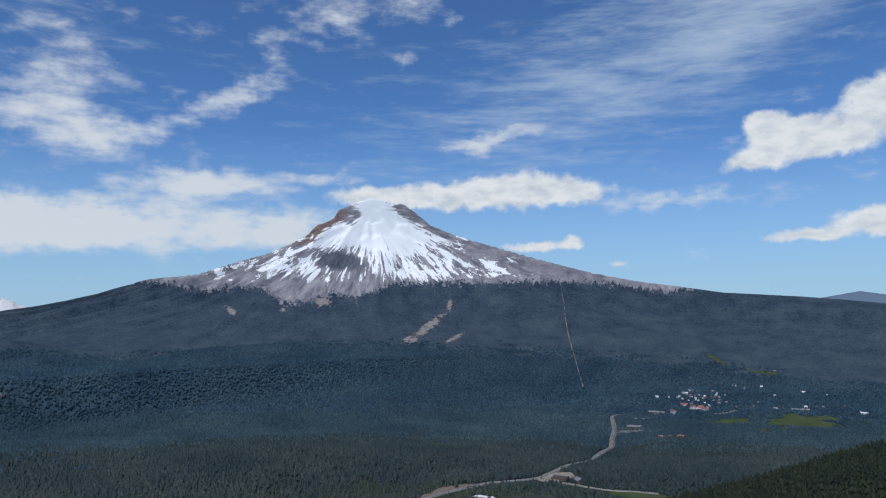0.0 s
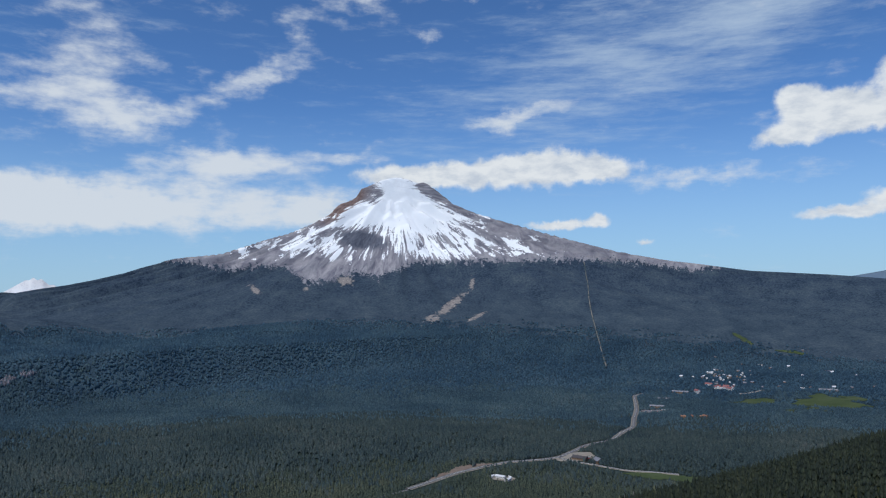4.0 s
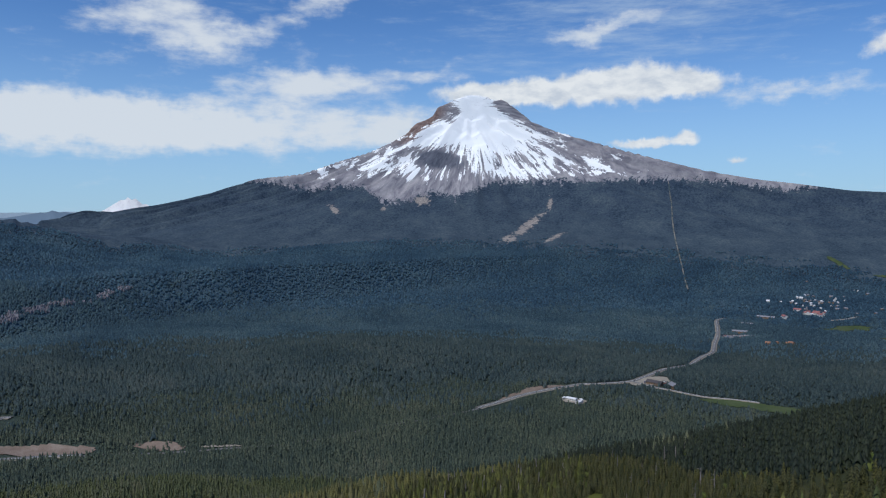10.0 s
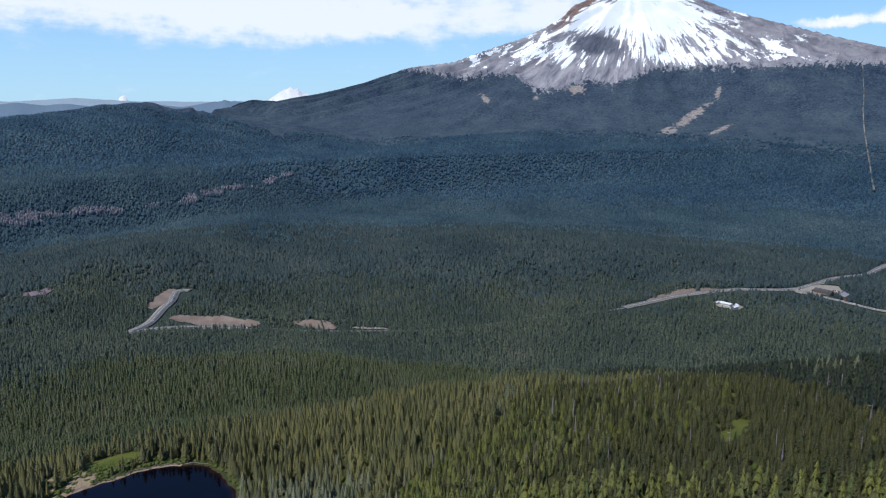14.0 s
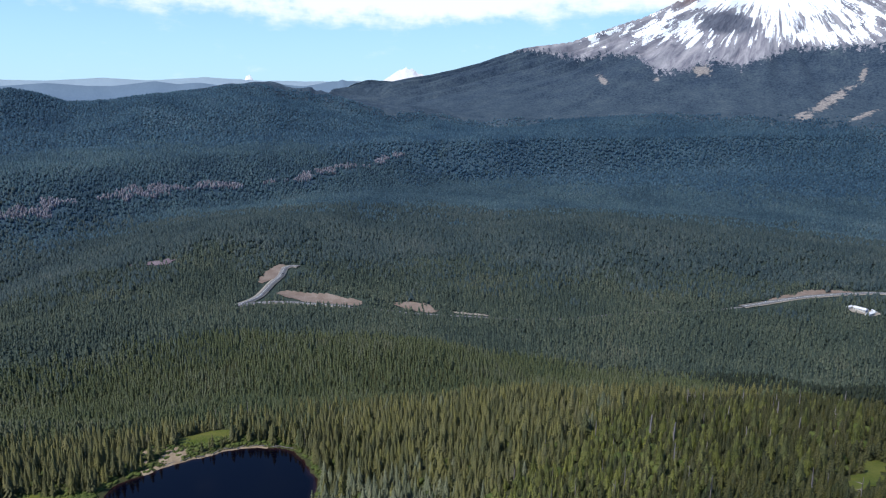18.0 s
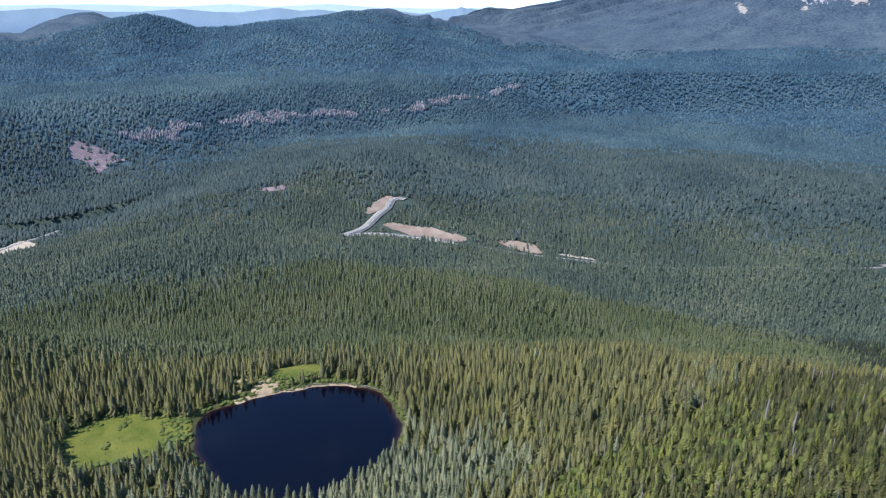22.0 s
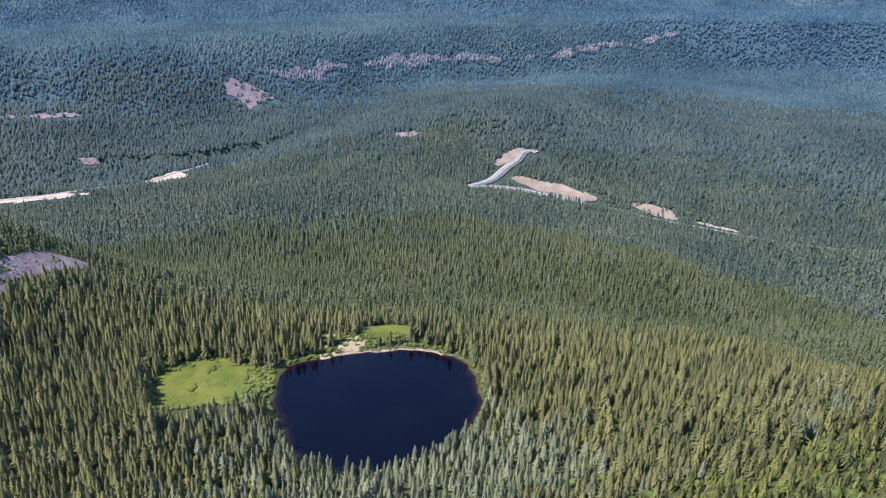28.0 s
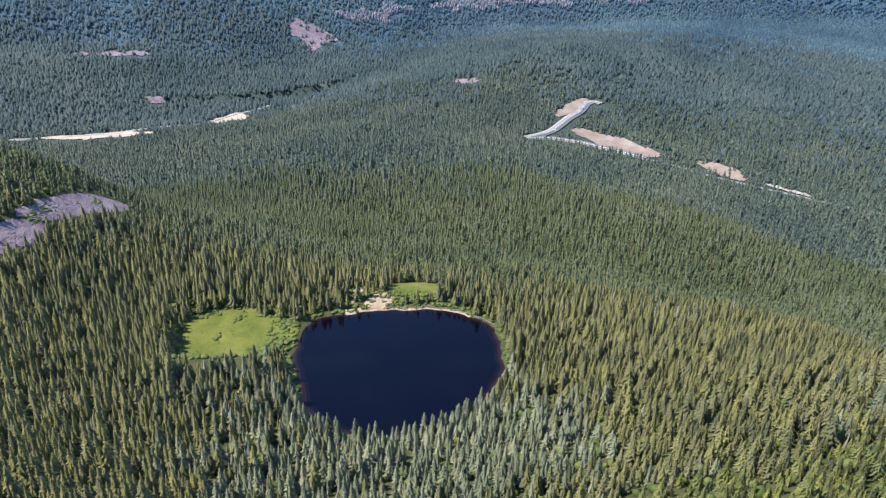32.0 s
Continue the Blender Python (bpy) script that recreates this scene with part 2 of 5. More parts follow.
# Needles darkened for a cloud's shade, which is put into the colour.
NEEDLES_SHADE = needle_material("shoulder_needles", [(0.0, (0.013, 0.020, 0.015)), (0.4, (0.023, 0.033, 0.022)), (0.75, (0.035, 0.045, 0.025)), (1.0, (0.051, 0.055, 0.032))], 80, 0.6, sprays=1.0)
# Haze mixed into the foliage colours, bluer from wood to wood outwards.
NEEDLES_MIDDLE_HAZED = needle_material("middle_needles", [(0.0, (0.040, 0.067, 0.083)), (0.4, (0.070, 0.106, 0.116)), (0.75, (0.106, 0.139, 0.140)), (1.0, (0.149, 0.168, 0.164))], 220, 0.4, sprays=3.0, through=0.55)
NEEDLES_FAR_HAZED = needle_material("valley_needles", [(0.0, (0.070, 0.133, 0.194)), (0.4, (0.125, 0.203, 0.271)), (0.75, (0.182, 0.267, 0.318)), (1.0, (0.253, 0.317, 0.370))], 240, 0.38, sprays=4.0, through=0.75)
NEEDLES_FOOT_HAZED = needle_material("mountain_needles", [(0.0, (0.065, 0.128, 0.213)), (0.4, (0.110, 0.200, 0.297)), (0.75, (0.164, 0.262, 0.350)), (1.0, (0.225, 0.309, 0.403))], 260, 0.4, sprays=8.0, through=0.75)
# Canopy and far undergrowth also carry blue haze in their base colour.
HAZED_CANOPY = material("far_canopy", [(0.0, (0.014, 0.026, 0.046)), (0.35, (0.034, 0.052, 0.076)), (0.6, (0.052, 0.073, 0.094)), (1.0, (0.09, 0.112, 0.122))], 120, 0.85, 0.15, bump=8.0, bump_size=10.0, fine=11.0)
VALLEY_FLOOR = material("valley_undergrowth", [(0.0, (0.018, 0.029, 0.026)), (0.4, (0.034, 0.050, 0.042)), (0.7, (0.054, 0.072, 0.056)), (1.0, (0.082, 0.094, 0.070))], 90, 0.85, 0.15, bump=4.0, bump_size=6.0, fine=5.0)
HAZED_FLOOR = material("far_undergrowth", [(0.0, (0.023, 0.045, 0.062)), (0.4, (0.040, 0.070, 0.095)), (0.7, (0.058, 0.096, 0.121)), (1.0, (0.083, 0.124, 0.144))], 140, 0.85, 0.15, bump=4.0, bump_size=7.0, fine=7.0)
SNAG = material("dead_wood", [(0.0, (0.14, 0.125, 0.12)), (1.0, (0.3, 0.27, 0.26))], 3, 0.85, 0.15, island=0.4)
FOREST_FLOOR = material("forest_floor", [(0.0, (0.024, 0.030, 0.012)), (0.4, (0.045, 0.051, 0.020)), (0.75, (0.072, 0.069, 0.030)), (1.0, (0.108, 0.090, 0.054))], 30, 0.9, 0.15, bump=0.5, bump_size=1.5)
BARK = material("bark", [(0.0, (0.07, 0.055, 0.04)), (1.0, (0.2, 0.16, 0.12))], 1.0, 0.9, 0.1)
GRASS = material("meadow_grass", [(0.0, (0.038, 0.058, 0.008)), (0.28, (0.069, 0.090, 0.011)), (0.5, (0.099, 0.109, 0.020)), (0.72, (0.130, 0.134, 0.023)), (1.0, (0.173, 0.149, 0.054))], 16, 0.85, 0.2, bump=0.4, bump_size=0.7, fine=1.8)
DULL_GRASS = material("dull_grass", [(0.0, (0.034, 0.053, 0.019)), (0.5, (0.060, 0.082, 0.030)), (1.0, (0.094, 0.111, 0.053))], 60, 0.85, 0.2, fine=12.0)
SHRUB = material("willow_shrub", [(0.0, (0.032, 0.051, 0.010)), (0.5, (0.068, 0.088, 0.017)), (1.0, (0.120, 0.129, 0.034))], 8, 0.75, 0.25, island=0.5)
SAND = material("shore_sand", [(0.0, (0.17, 0.12, 0.075)), (0.5, (0.28, 0.21, 0.14)), (1.0, (0.42, 0.34, 0.25))], 5, 0.9, 0.2, bump=0.1, bump_size=0.5)
GRAVEL = material("road_cut_gravel", [(0.0, (0.126, 0.091, 0.072)), (0.5, (0.210, 0.159, 0.128)), (1.0, (0.304, 0.253, 0.212))], 22, 0.9, 0.2, bump=0.6, bump_size=3)
PALE_GRAVEL = material("pale_gravel", [(0.0, (0.2, 0.17, 0.13)), (0.5, (0.3, 0.265, 0.215)), (1.0, (0.42, 0.385, 0.33))], 20, 0.9, 0.2, bump=0.5, bump_size=3)
WHITE_GRAVEL = material("white_gravel", [(0.0, (0.232, 0.183, 0.135)), (0.5, (0.331, 0.272, 0.208)), (1.0, (0.422, 0.360, 0.287))], 20, 0.9, 0.2, bump=0.5, bump_size=3)
ASPHALT = material("asphalt", [(0.0, (0.126, 0.122, 0.125)), (0.5, (0.180, 0.175, 0.176)), (1.0, (0.246, 0.235, 0.233))], 12, 0.85, 0.3)
ROCK = material("grey_rock", [(0.0, (0.086, 0.065, 0.071)), (0.4, (0.155, 0.118, 0.133)), (0.7, (0.215, 0.169, 0.183)), (1.0, (0.293, 0.236, 0.242))], 16, 0.9, 0.2, bump=2.0, bump_size=5)
CLIFF = material("cliff_rock", [(0.0, (0.075, 0.072, 0.084)), (0.5, (0.177, 0.168, 0.189)), (1.0, (0.338, 0.318, 0.342))], 14, 0.9, 0.2, island=0.5, bump=1.0, bump_size=3)
TRACK = material("cleared_track", [(0.0, (0.035, 0.055, 0.06)), (0.38, (0.06, 0.08, 0.075)), (0.5, (0.17, 0.16, 0.14)), (1.0, (0.28, 0.265, 0.23))], 45, 0.9, 0.2, fine=14.0)
PAINT = material("line_paint", [(0.0, (0.55, 0.55, 0.53)), (1.0, (0.75, 0.75, 0.72))], 5, 0.7, 0.3)


def water_material(name, tone):
    m = bpy.data.materials.new(name)
    m.use_nodes = True
    nt = m.node_tree
    p = nt.nodes["Principled BSDF"]
    p.inputs["Base Color"].default_value = (*tone, 1)
    p.inputs["Roughness"].default_value, p.inputs["IOR"].default_value, p.inputs["Specular IOR Level"].default_value = 0.06, 1.333, 0.3
    tc = nt.nodes.new("ShaderNodeTexCoord")
    nz = node(nt, "ShaderNodeTexNoise", Scale=0.6, Detail=3.0)
    nt.links.new(tc.outputs["Object"], nz.inputs["Vector"])
    b = node(nt, "ShaderNodeBump", Strength=0.25, Distance=0.05)
    nt.links.new(nz.outputs[0], b.inputs["Height"])
    nt.links.new(b.outputs[0], p.inputs["Normal"])
    return m


WATER = water_material("lake_water", (0.0012, 0.0012, 0.0042))
SHALLOW = water_material("shallow_water", (0.004, 0.0028, 0.0058))
SHELF = water_material("shelf_water", (0.013, 0.0065, 0.0085))
MARGIN = water_material("margin_water", (0.026, 0.012, 0.011))

ROOF_RED = material("red_roof", [(0.0, (0.225, 0.075, 0.075)), (1.0, (0.338, 0.165, 0.150))], 8, 0.7, 0.3)
ROOF_GREY = material("grey_roof", [(0.0, (0.16, 0.16, 0.18)), (1.0, (0.3, 0.3, 0.32))], 8, 0.6, 0.3)
ROOF_DARK = material("dark_roof", [(0.0, (0.05, 0.045, 0.05)), (1.0, (0.1, 0.09, 0.09))], 8, 0.7, 0.3)
ROOF_WHITE = material("white_roof", [(0.0, (0.6, 0.6, 0.62)), (1.0, (0.82, 0.82, 0.82))], 8, 0.5, 0.3)
ROOF_ORANGE = material("orange_roof", [(0.0, (0.230, 0.108, 0.066)), (1.0, (0.324, 0.180, 0.110))], 8, 0.6, 0.3)
WALL_WOOD = material("brown_wall", [(0.0, (0.16, 0.1, 0.06)), (1.0, (0.28, 0.2, 0.14))], 6, 0.8, 0.2)
WALL_PALE = material("pale_wall", [(0.0, (0.5, 0.48, 0.45)), (1.0, (0.7, 0.69, 0.66))], 6, 0.8, 0.2)
GLASS_DARK = material("dark_pane", [(0.0, (0.02, 0.025, 0.03)), (1.0, (0.04, 0.05, 0.06))], 3, 0.15, 0.5)
CAR_PAINTS = [material(n + "_paint", [(0.0, c), (1.0, tuple(min(1, v * 1.15) for v in c))], 4, 0.35, 0.5) for n, c in
              (("white", (0.75, 0.75, 0.75)), ("black", (0.03, 0.03, 0.035)), ("silver", (0.4, 0.41, 0.43)), ("red", (0.4, 0.04, 0.03)), ("blue", (0.05, 0.1, 0.3)))]
TYRE = material("tyre", [(0.0, (0.015, 0.015, 0.015)), (1.0, (0.03, 0.03, 0.03))], 1, 0.9, 0.2)

# ---- terrain ----
# Plan in metres: x across, y towards the volcano, z above the small lake.
HUB = (20.0, 80.0, 240.0)          # the middle of the flight; far country is drawn in towards it
NEAR, SPAN = 1800.0, 2900.0        # true distances up to NEAR, then drawn in so that all lies within 4.7 km


def drawn_in(d):
    d = np.asarray(d, float)
    return np.where(d < NEAR, d, NEAR + SPAN * (1 - np.exp(-np.maximum(d - NEAR, 0) / SPAN)))


def place(x, y, z):
    """True plan to scene: far points come nearer and shrink alike, seen under the same angles from HUB."""
    x, y, z = np.asarray(x, float), np.asarray(y, float), np.asarray(z, float)
    d = np.hypot(x - HUB[0], y - HUB[1])
    k = drawn_in(d) / np.maximum(d, 1e-6)
    return HUB[0] + (x - HUB[0]) * k, HUB[1] + (y - HUB[1]) * k, HUB[2] + (z - HUB[2]) * k


def step(a, b, v):
    u = np.clip((v - a) / (b - a), 0, 1)
    return u * u * (3 - 2 * u)


def smax(a, b, k):
    h = np.clip(0.5 + 0.5 * (a - b) / k, 0, 1)
    return b + (a - b) * h + k * h * (1 - h)


def hill(x, y, cx, cy, h, rx, ry, turn=0.0):
    c, s = math.cos(radians(turn)), math.sin(radians(turn))
    u, w = (x - cx) * c + (y - cy) * s, -(x - cx) * s + (y - cy) * c
    return h * np.exp(-(u / rx) ** 2 - (w / ry) ** 2)


_rng = np.random.RandomState(7)
_LATTICE = _rng.rand(256, 256)


def vnoise(x, y):
    xi, yi = np.floor(x), np.floor(y)
    u, w = x - xi, y - yi
    u, w = u * u * (3 - 2 * u), w * w * (3 - 2 * w)
    a, b = xi.astype(int) & 255, yi.astype(int) & 255
    a2, b2 = (a + 1) & 255, (b + 1) & 255
    L = _LATTICE
    return (L[a, b] * (1 - u) + L[a2, b] * u) * (1 - w) + (L[a, b2] * (1 - u) + L[a2, b2] * u) * w - 0.5


def fbm(x, y, size, octaves=4):
    total, amp, f = 0, 1.0, 1 / size
    for i in range(octaves):
        total = total + amp * vnoise(x * f + 17.3 * i, y * f - 9.1 * i)
        amp, f = amp * 0.5, f * 2.03
    return total


SUMMIT = (-1222.0, 11512.0)
FRONT_R = (0, 120, 250, 420, 600, 900, 1400, 2330, 3240, 4600, 5600, 6500, 8000, 9000, 40000)
FRONT_Z = (2010, 2005, 1980, 1900, 1790, 1610, 1400, 1080, 840, 530, 290, 90, -150, -250, -250)
SIDE_R = (0, 120, 250, 400, 460, 900, 1350, 1800, 2650, 3950, 4800, 6100, 8000, 12000, 40000)
SIDE_Z = (2010, 2030, 2000, 1960, 1900, 1640, 1400, 1200, 925, 680, 560, 440, 330, 230, 150)
WEST_R = (0, 250, 400, 460, 900, 1350, 2030, 2850, 3700, 4600, 5500, 6600, 8000, 10000, 40000)
WEST_Z = (2010, 1990, 1950, 1850, 1480, 1210, 1000, 810, 640, 420, 270, 190, 90, -20, -80)


def mountain(x, y):
    dx, dy = x - SUMMIT[0], y - SUMMIT[1]
    rho = np.hypot(dx, dy)
    side = np.abs(np.arctan2(dx, -dy))
    lateral = step(0.5, 1.35, side)
    z = np.interp(rho, FRONT_R, FRONT_Z) * (1 - lateral) + np.where(dx > 0, np.interp(rho, SIDE_R, SIDE_Z), np.interp(rho, WEST_R, WEST_Z)) * lateral
    # gullies and lava ribs that fan out from the top
    ang = np.arctan2(dx, -dy)
    fan = vnoise(ang * 11 + 40, rho / 2600 + 3) + 0.6 * vnoise(ang * 27 + 9, rho / 1500) + 0.3 * vnoise(ang * 60, rho / 700 + 7)
    z = z + fan * 190 * step(150, 1500, rho) * step(7500, 3500, rho)
    crag = fbm(x, y, 420, 5)
    z = z + crag * 70 * step(2600, 300, rho) + crag * 30 * step(6000, 2000, rho)
    # the dark rock rib west of the top and the shoulder east of it
    z = z + hill(x, y, SUMMIT[0] - 500, SUMMIT[1] - 40, 200, 120, 300) + hill(x, y, SUMMIT[0] + 540, SUMMIT[1] - 60, 150, 200, 400) + hill(x, y, SUMMIT[0] + 760, SUMMIT[1] - 60, 75, 130, 350) + hill(x, y, SUMMIT[0] + 30, SUMMIT[1], 75, 130, 130)
    z = z + fbm(x, y, 190, 2) * 45 * step(1300, 300, rho)
    bear, away = np.degrees(np.arctan2(HUB[0] - x, y - HUB[1])), np.hypot(x - HUB[0], y - HUB[1])
    z = z - (150 * step(9, 15, bear) - 30 * step(10, 13, bear) * step(19, 15, bear) + 12 * step(17, 22, bear)) * step(4500, 8500, away) - 70 * step(-12, -18, bear) * step(-28, -23, bear) * step(4500, 8500, away)
    z = z - 200 * step(33, 42, bear) * step(4000, 9000, away)
    return z


def near_ridge(x, y):
    z = 78 + 0.2386 * (x + 43) - 0.243 * (y - 370)
    z = np.minimum(z, 190 + 0.05 * z)
    z = z - 40 * step(450, 900, y) * step(-600, 0, x) + hill(x, y, -120, 470, 16, 120, 80, -35) - 95 * step(750, 1100, y) * step(-50, 200, x)
    return z + fbm(x, y, 160, 4) * 14


def rough_terrain(x, y):
    x, y = np.asarray(x, float), np.asarray(y, float)
    d = np.hypot(x - HUB[0], y - HUB[1])
    # valley floor and the low forested swells on it
    valley = -142 - 0.022 * (y - 1100) + hill(x, y, -1200, 1250, 62, 260, 380, 20) + hill(x, y, -330, 690, 60, 210, 190) + hill(x, y, -500, 1900, 30, 700, 350)
    valley = valley + hill(x, y, -720, 640, 52, 330, 250, 35) - hill(x, y, -1500, 560, 75, 330, 620, 15)
    valley = np.maximum(valley, -235) + fbm(x, y, 420, 4) * 26 * step(500, 1200, d)
    valley = valley + hill(x, y, -728, 1062, 13, 95, 24, 8) + hill(x, y, -590, 1102, 10, 44, 22, 8) + hill(x, y, 8, 1550, 11, 82, 24, 42)
    # bench with its cliff edge, and the long ridge behind it
    edge = -1930 + 0.19 * (y - 1000) - x + 45 * np.sin(y / 300) + 25 * np.sin(y / 110 + 1)
    edge = edge + np.maximum(y - 2700, 0) * 0.9
    bench = -185 + 165 * step(-230, 235, edge) + 0.02 * np.clip(edge, 0, 1500)
    bench = bench - 120 * step(350, -700, y) - 75 * step(480, 1000, edge) * step(2600, 1800, y)
    ridge = hill(x, y, -3620, 2150, 125, 380, 460) + hill(x, y, -3500, 3700, 205, 620, 900, 30) + hill(x, y, -4300, 5600, 60, 1600, 1100, 30)
    ridge = ridge + hill(x, y, -5200, 3300, 70, 1500, 2600) + hill(x, y, -2700, 2500, 120, 500, 700)
    west = bench + ridge * step(300, 1300, edge) + fbm(x, y, 900, 5) * 90 * step(200, 1500, edge)
    land = np.where(edge > -400, smax(west, valley, 20), valley)
    land = smax(land, mountain(x, y), 60)
    land = smax(land, near_ridge(x, y), 30)
    land = land + hill(x, y, -585, 165, 66, 150, 120, 25) * step(-380, -470, x)
    # basin of the lake
    basin = np.exp(-(((x + 295) / 200) ** 2 + ((y - 310) / 185) ** 2) ** 2)
    land = land * (1 - basin) + np.where(land > 3, 3 + (land - 3) * 0.25, land) * basin
    flat = step(1.5, 1.02, lake_reach(x, y))
    land = land * (1 - flat) + 0.45 * flat
    flat = step(1.35, 1.0, meadow_reach(x, y))
    land = land * (1 - flat) + 1.6 * flat
    return land - 5.0 * step(1.03, 0.85, lake_reach(x, y))


def lake_reach(x, y):
    """1 on the shore of the lake, less on the water."""
    u, w = x + 274.0, y - 358.0
    ang = np.degrees(np.arctan2(w, u))

    def bay(at, wide):
        d = (ang - at + 180) % 360 - 180
        return np.exp(-(d / wide) ** 2)

    a = np.radians(ang)
    r = 60 + 6 * bay(-35, 36) - 9.5 * bay(152, 36) + 8 * bay(-151, 18) + 3.5 * bay(92, 20) + 4 * bay(-60, 35) - 3 * bay(-100, 20)
    r = r + 0.7 * np.sin(9 * a + 1) + 0.5 * np.sin(17 * a) + 0.3 * np.sin(31 * a)
    return np.hypot(u, w) / r


def meadow_reach(x, y):
    u, w = x + 345.0, y - 283.0
    c, s = math.cos(radians(55)), math.sin(radians(55))
    p, q = u * c + w * s, -u * s + w * c
    ang = np.arctan2(q, p)
    return np.hypot(p / 1.0, q * 1.15) / (33 * (1 + 0.1 * np.sin(3 * ang + 1) + 0.07 * np.sin(5 * ang)))


# crest of the far land as the eye at HUB finds it: bearing (degrees, left of +y) and height (degrees)
CREST = ((-44, 1.2), (-36, 0.3), (-32.5, 0.45), (-30.2, 0.73), (-27.3, 1.02), (-25, 1.19), (-21.9, 1.42), (-18.3, 2.0), (-15.4, 2.43), (-12, 3.14), (-9.35, 3.88), (-6.66, 4.63),
         (-3.93, 5.47), (-2.08, 6.02), (-0.69, 6.46), (1.17, 7.23), (2.33, 8.17), (3.27, 8.87), (3.74, 9.06), (4.21, 8.97), (4.82, 9.25), (5.61, 9.44), (6.5, 9.4), (7.26, 9.16), (7.72, 8.98),
         (8.4, 8.65), (8.85, 8.5), (9.15, 7.95), (9.6, 7.63), (10.75, 7.15), (11.4, 6.4), (12.8, 5.63), (14.6, 4.84), (16.4, 4.32), (17.75, 3.86), (19.9, 3.12), (21.6, 2.93), (23.3, 2.74), (24.9, 2.25),
         (26.9, 1.59), (28.9, 1.08), (30.7, 0.7), (32.5, 0.42), (35, -0.08), (38.4, -0.42), (40.8, -0.7), (42, -0.62), (43.3, -0.25), (44.8, -0.11), (46.5, -0.25), (48.1, -0.53), (50.9, -0.78),
         (52.5, -0.98), (54.7, -1.3), (57.3, -1.38), (59, -0.8), (60.7, -0.44), (62.5, -0.7), (64, -1.1), (66.1, -1.4), (68.7, -2.2), (70.7, -2.0), (72.6, -1.2), (76, -1.0), (80, -1.2), (104, -1.2))
_ca = np.arange(-46, 106, 0.1)
_cr = np.geomspace(2600, 15000, 420)
_cb, _cd = np.meshgrid(np.radians(_ca), _cr)
_cz = np.degrees(np.arctan2(rough_terrain(HUB[0] - np.sin(_cb) * _cd, HUB[1] + np.cos(_cb) * _cd) - HUB[2], _cd))
# the ridges west of the volcano end the view at about 4 km, the volcano itself much farther out
_cz = np.where((_ca > 40) & (_cd > 4700), -9.0, _cz)
_top = _cz.argmax(axis=0)
_soft = np.ones(9) / 9
_far = np.convolve(np.pad(_cr[_top], 4, mode="edge"), _soft, "valid")
_rise = np.interp(_ca, *np.array(CREST).T) - np.convolve(np.pad(_cz.max(axis=0), 1, mode="edge"), np.ones(3) / 3, "valid")


def terrain(x, y):
    """The land with its far crests at their heights; what lies behind the ridges falls away."""
    x, y = np.asarray(x, float), np.asarray(y, float)
    z = rough_terrain(x, y)
    d, a = np.hypot(x - HUB[0], y - HUB[1]), np.degrees(np.arctan2(HUB[0] - x, y - HUB[1]))
    far, rise = np.interp(a, _ca, _far), np.where((a > -45) & (a < 103), np.interp(a, _ca, _rise), 0.0)
    near = np.where(a > 40, 0.66, 0.8) * far
    z = z + np.tan(np.radians(rise)) * d * step(near, 0.985 * far, d)
    return z - np.maximum(d - 1.1 * far, 0) * 0.09 * step(36, 42, a)


# ---- mesh helpers ----
def mesh_of(name, verts, faces, mat=None):
    """One mesh from arrays; faces: (n, 3) or (n, 4)."""
    me = bpy.data.meshes.new(name)
    verts, faces = np.asarray(verts, np.float32), np.asarray(faces, np.int32)
    n, k = faces.shape
    me.vertices.add(len(verts))
    me.vertices.foreach_set("co", verts.ravel())
    me.loops.add(n * k)
    me.loops.foreach_set("vertex_index", faces.ravel())
    me.polygons.add(n)
    me.polygons.foreach_set("loop_start", np.arange(0, n * k, k, dtype=np.int32))
    me.update(calc_edges=True)
    if mat:
        me.materials.append(mat)
    return me


def smooth(me):
    me.polygons.foreach_set("use_smooth", np.ones(len(me.polygons), bool))
    return me


def polar_patch(az, rad):
    """Ground over a fan of bearings (degrees, left of +y) and true distances from HUB."""
    a, r = np.meshgrid(np.radians(az), rad)
    x, y = HUB[0] - np.sin(a) * r, HUB[1] + np.cos(a) * r
    z = terrain(x, y)
    n, k = len(rad), len(az)
    i = (np.arange(n - 1)[:, None] * k + np.arange(k - 1)[None, :]).ravel()
    faces = np.stack([i, i + k, i + k + 1, i + 1], 1)[:, ::-1]
    return x, y, z, np.stack([c.ravel() for c in place(x, y, z)], 1), faces


# ---- ground ----
MOUNT_R = 4300.0
fine_az = np.linspace(-44, 104, 345)
wide_az = np.arange(104, 316.01, 4.0)
near_r = np.concatenate([[0.01], np.geomspace(12, 260, 40), np.geomspace(265, 620, 120), np.geomspace(628, 1800, 95), np.geomspace(1815, MOUNT_R * 1.02, 90)])
_, _, _, v1, f1 = polar_patch(fine_az, near_r)
_, _, _, v2, f2 = polar_patch(wide_az, near_r)
far_r = np.concatenate([np.geomspace(MOUNT_R, 30000, 30)])
_, _, _, v3, f3 = polar_patch(wide_az, far_r)
verts = np.concatenate([v1, v2, v3])
faces = np.concatenate([f1, f2 + len(v1), f3 + len(v1) + len(v2)])
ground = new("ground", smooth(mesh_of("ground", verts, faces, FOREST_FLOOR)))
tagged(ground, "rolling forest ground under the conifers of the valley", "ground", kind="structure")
# Floor materials by distance: the outer ones have more haze in their colour.
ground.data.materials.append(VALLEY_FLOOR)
ground.data.materials.append(HAZED_FLOOR)
ground.data.materials.append(HAZED_CANOPY)
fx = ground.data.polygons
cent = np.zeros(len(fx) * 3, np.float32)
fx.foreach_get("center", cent)
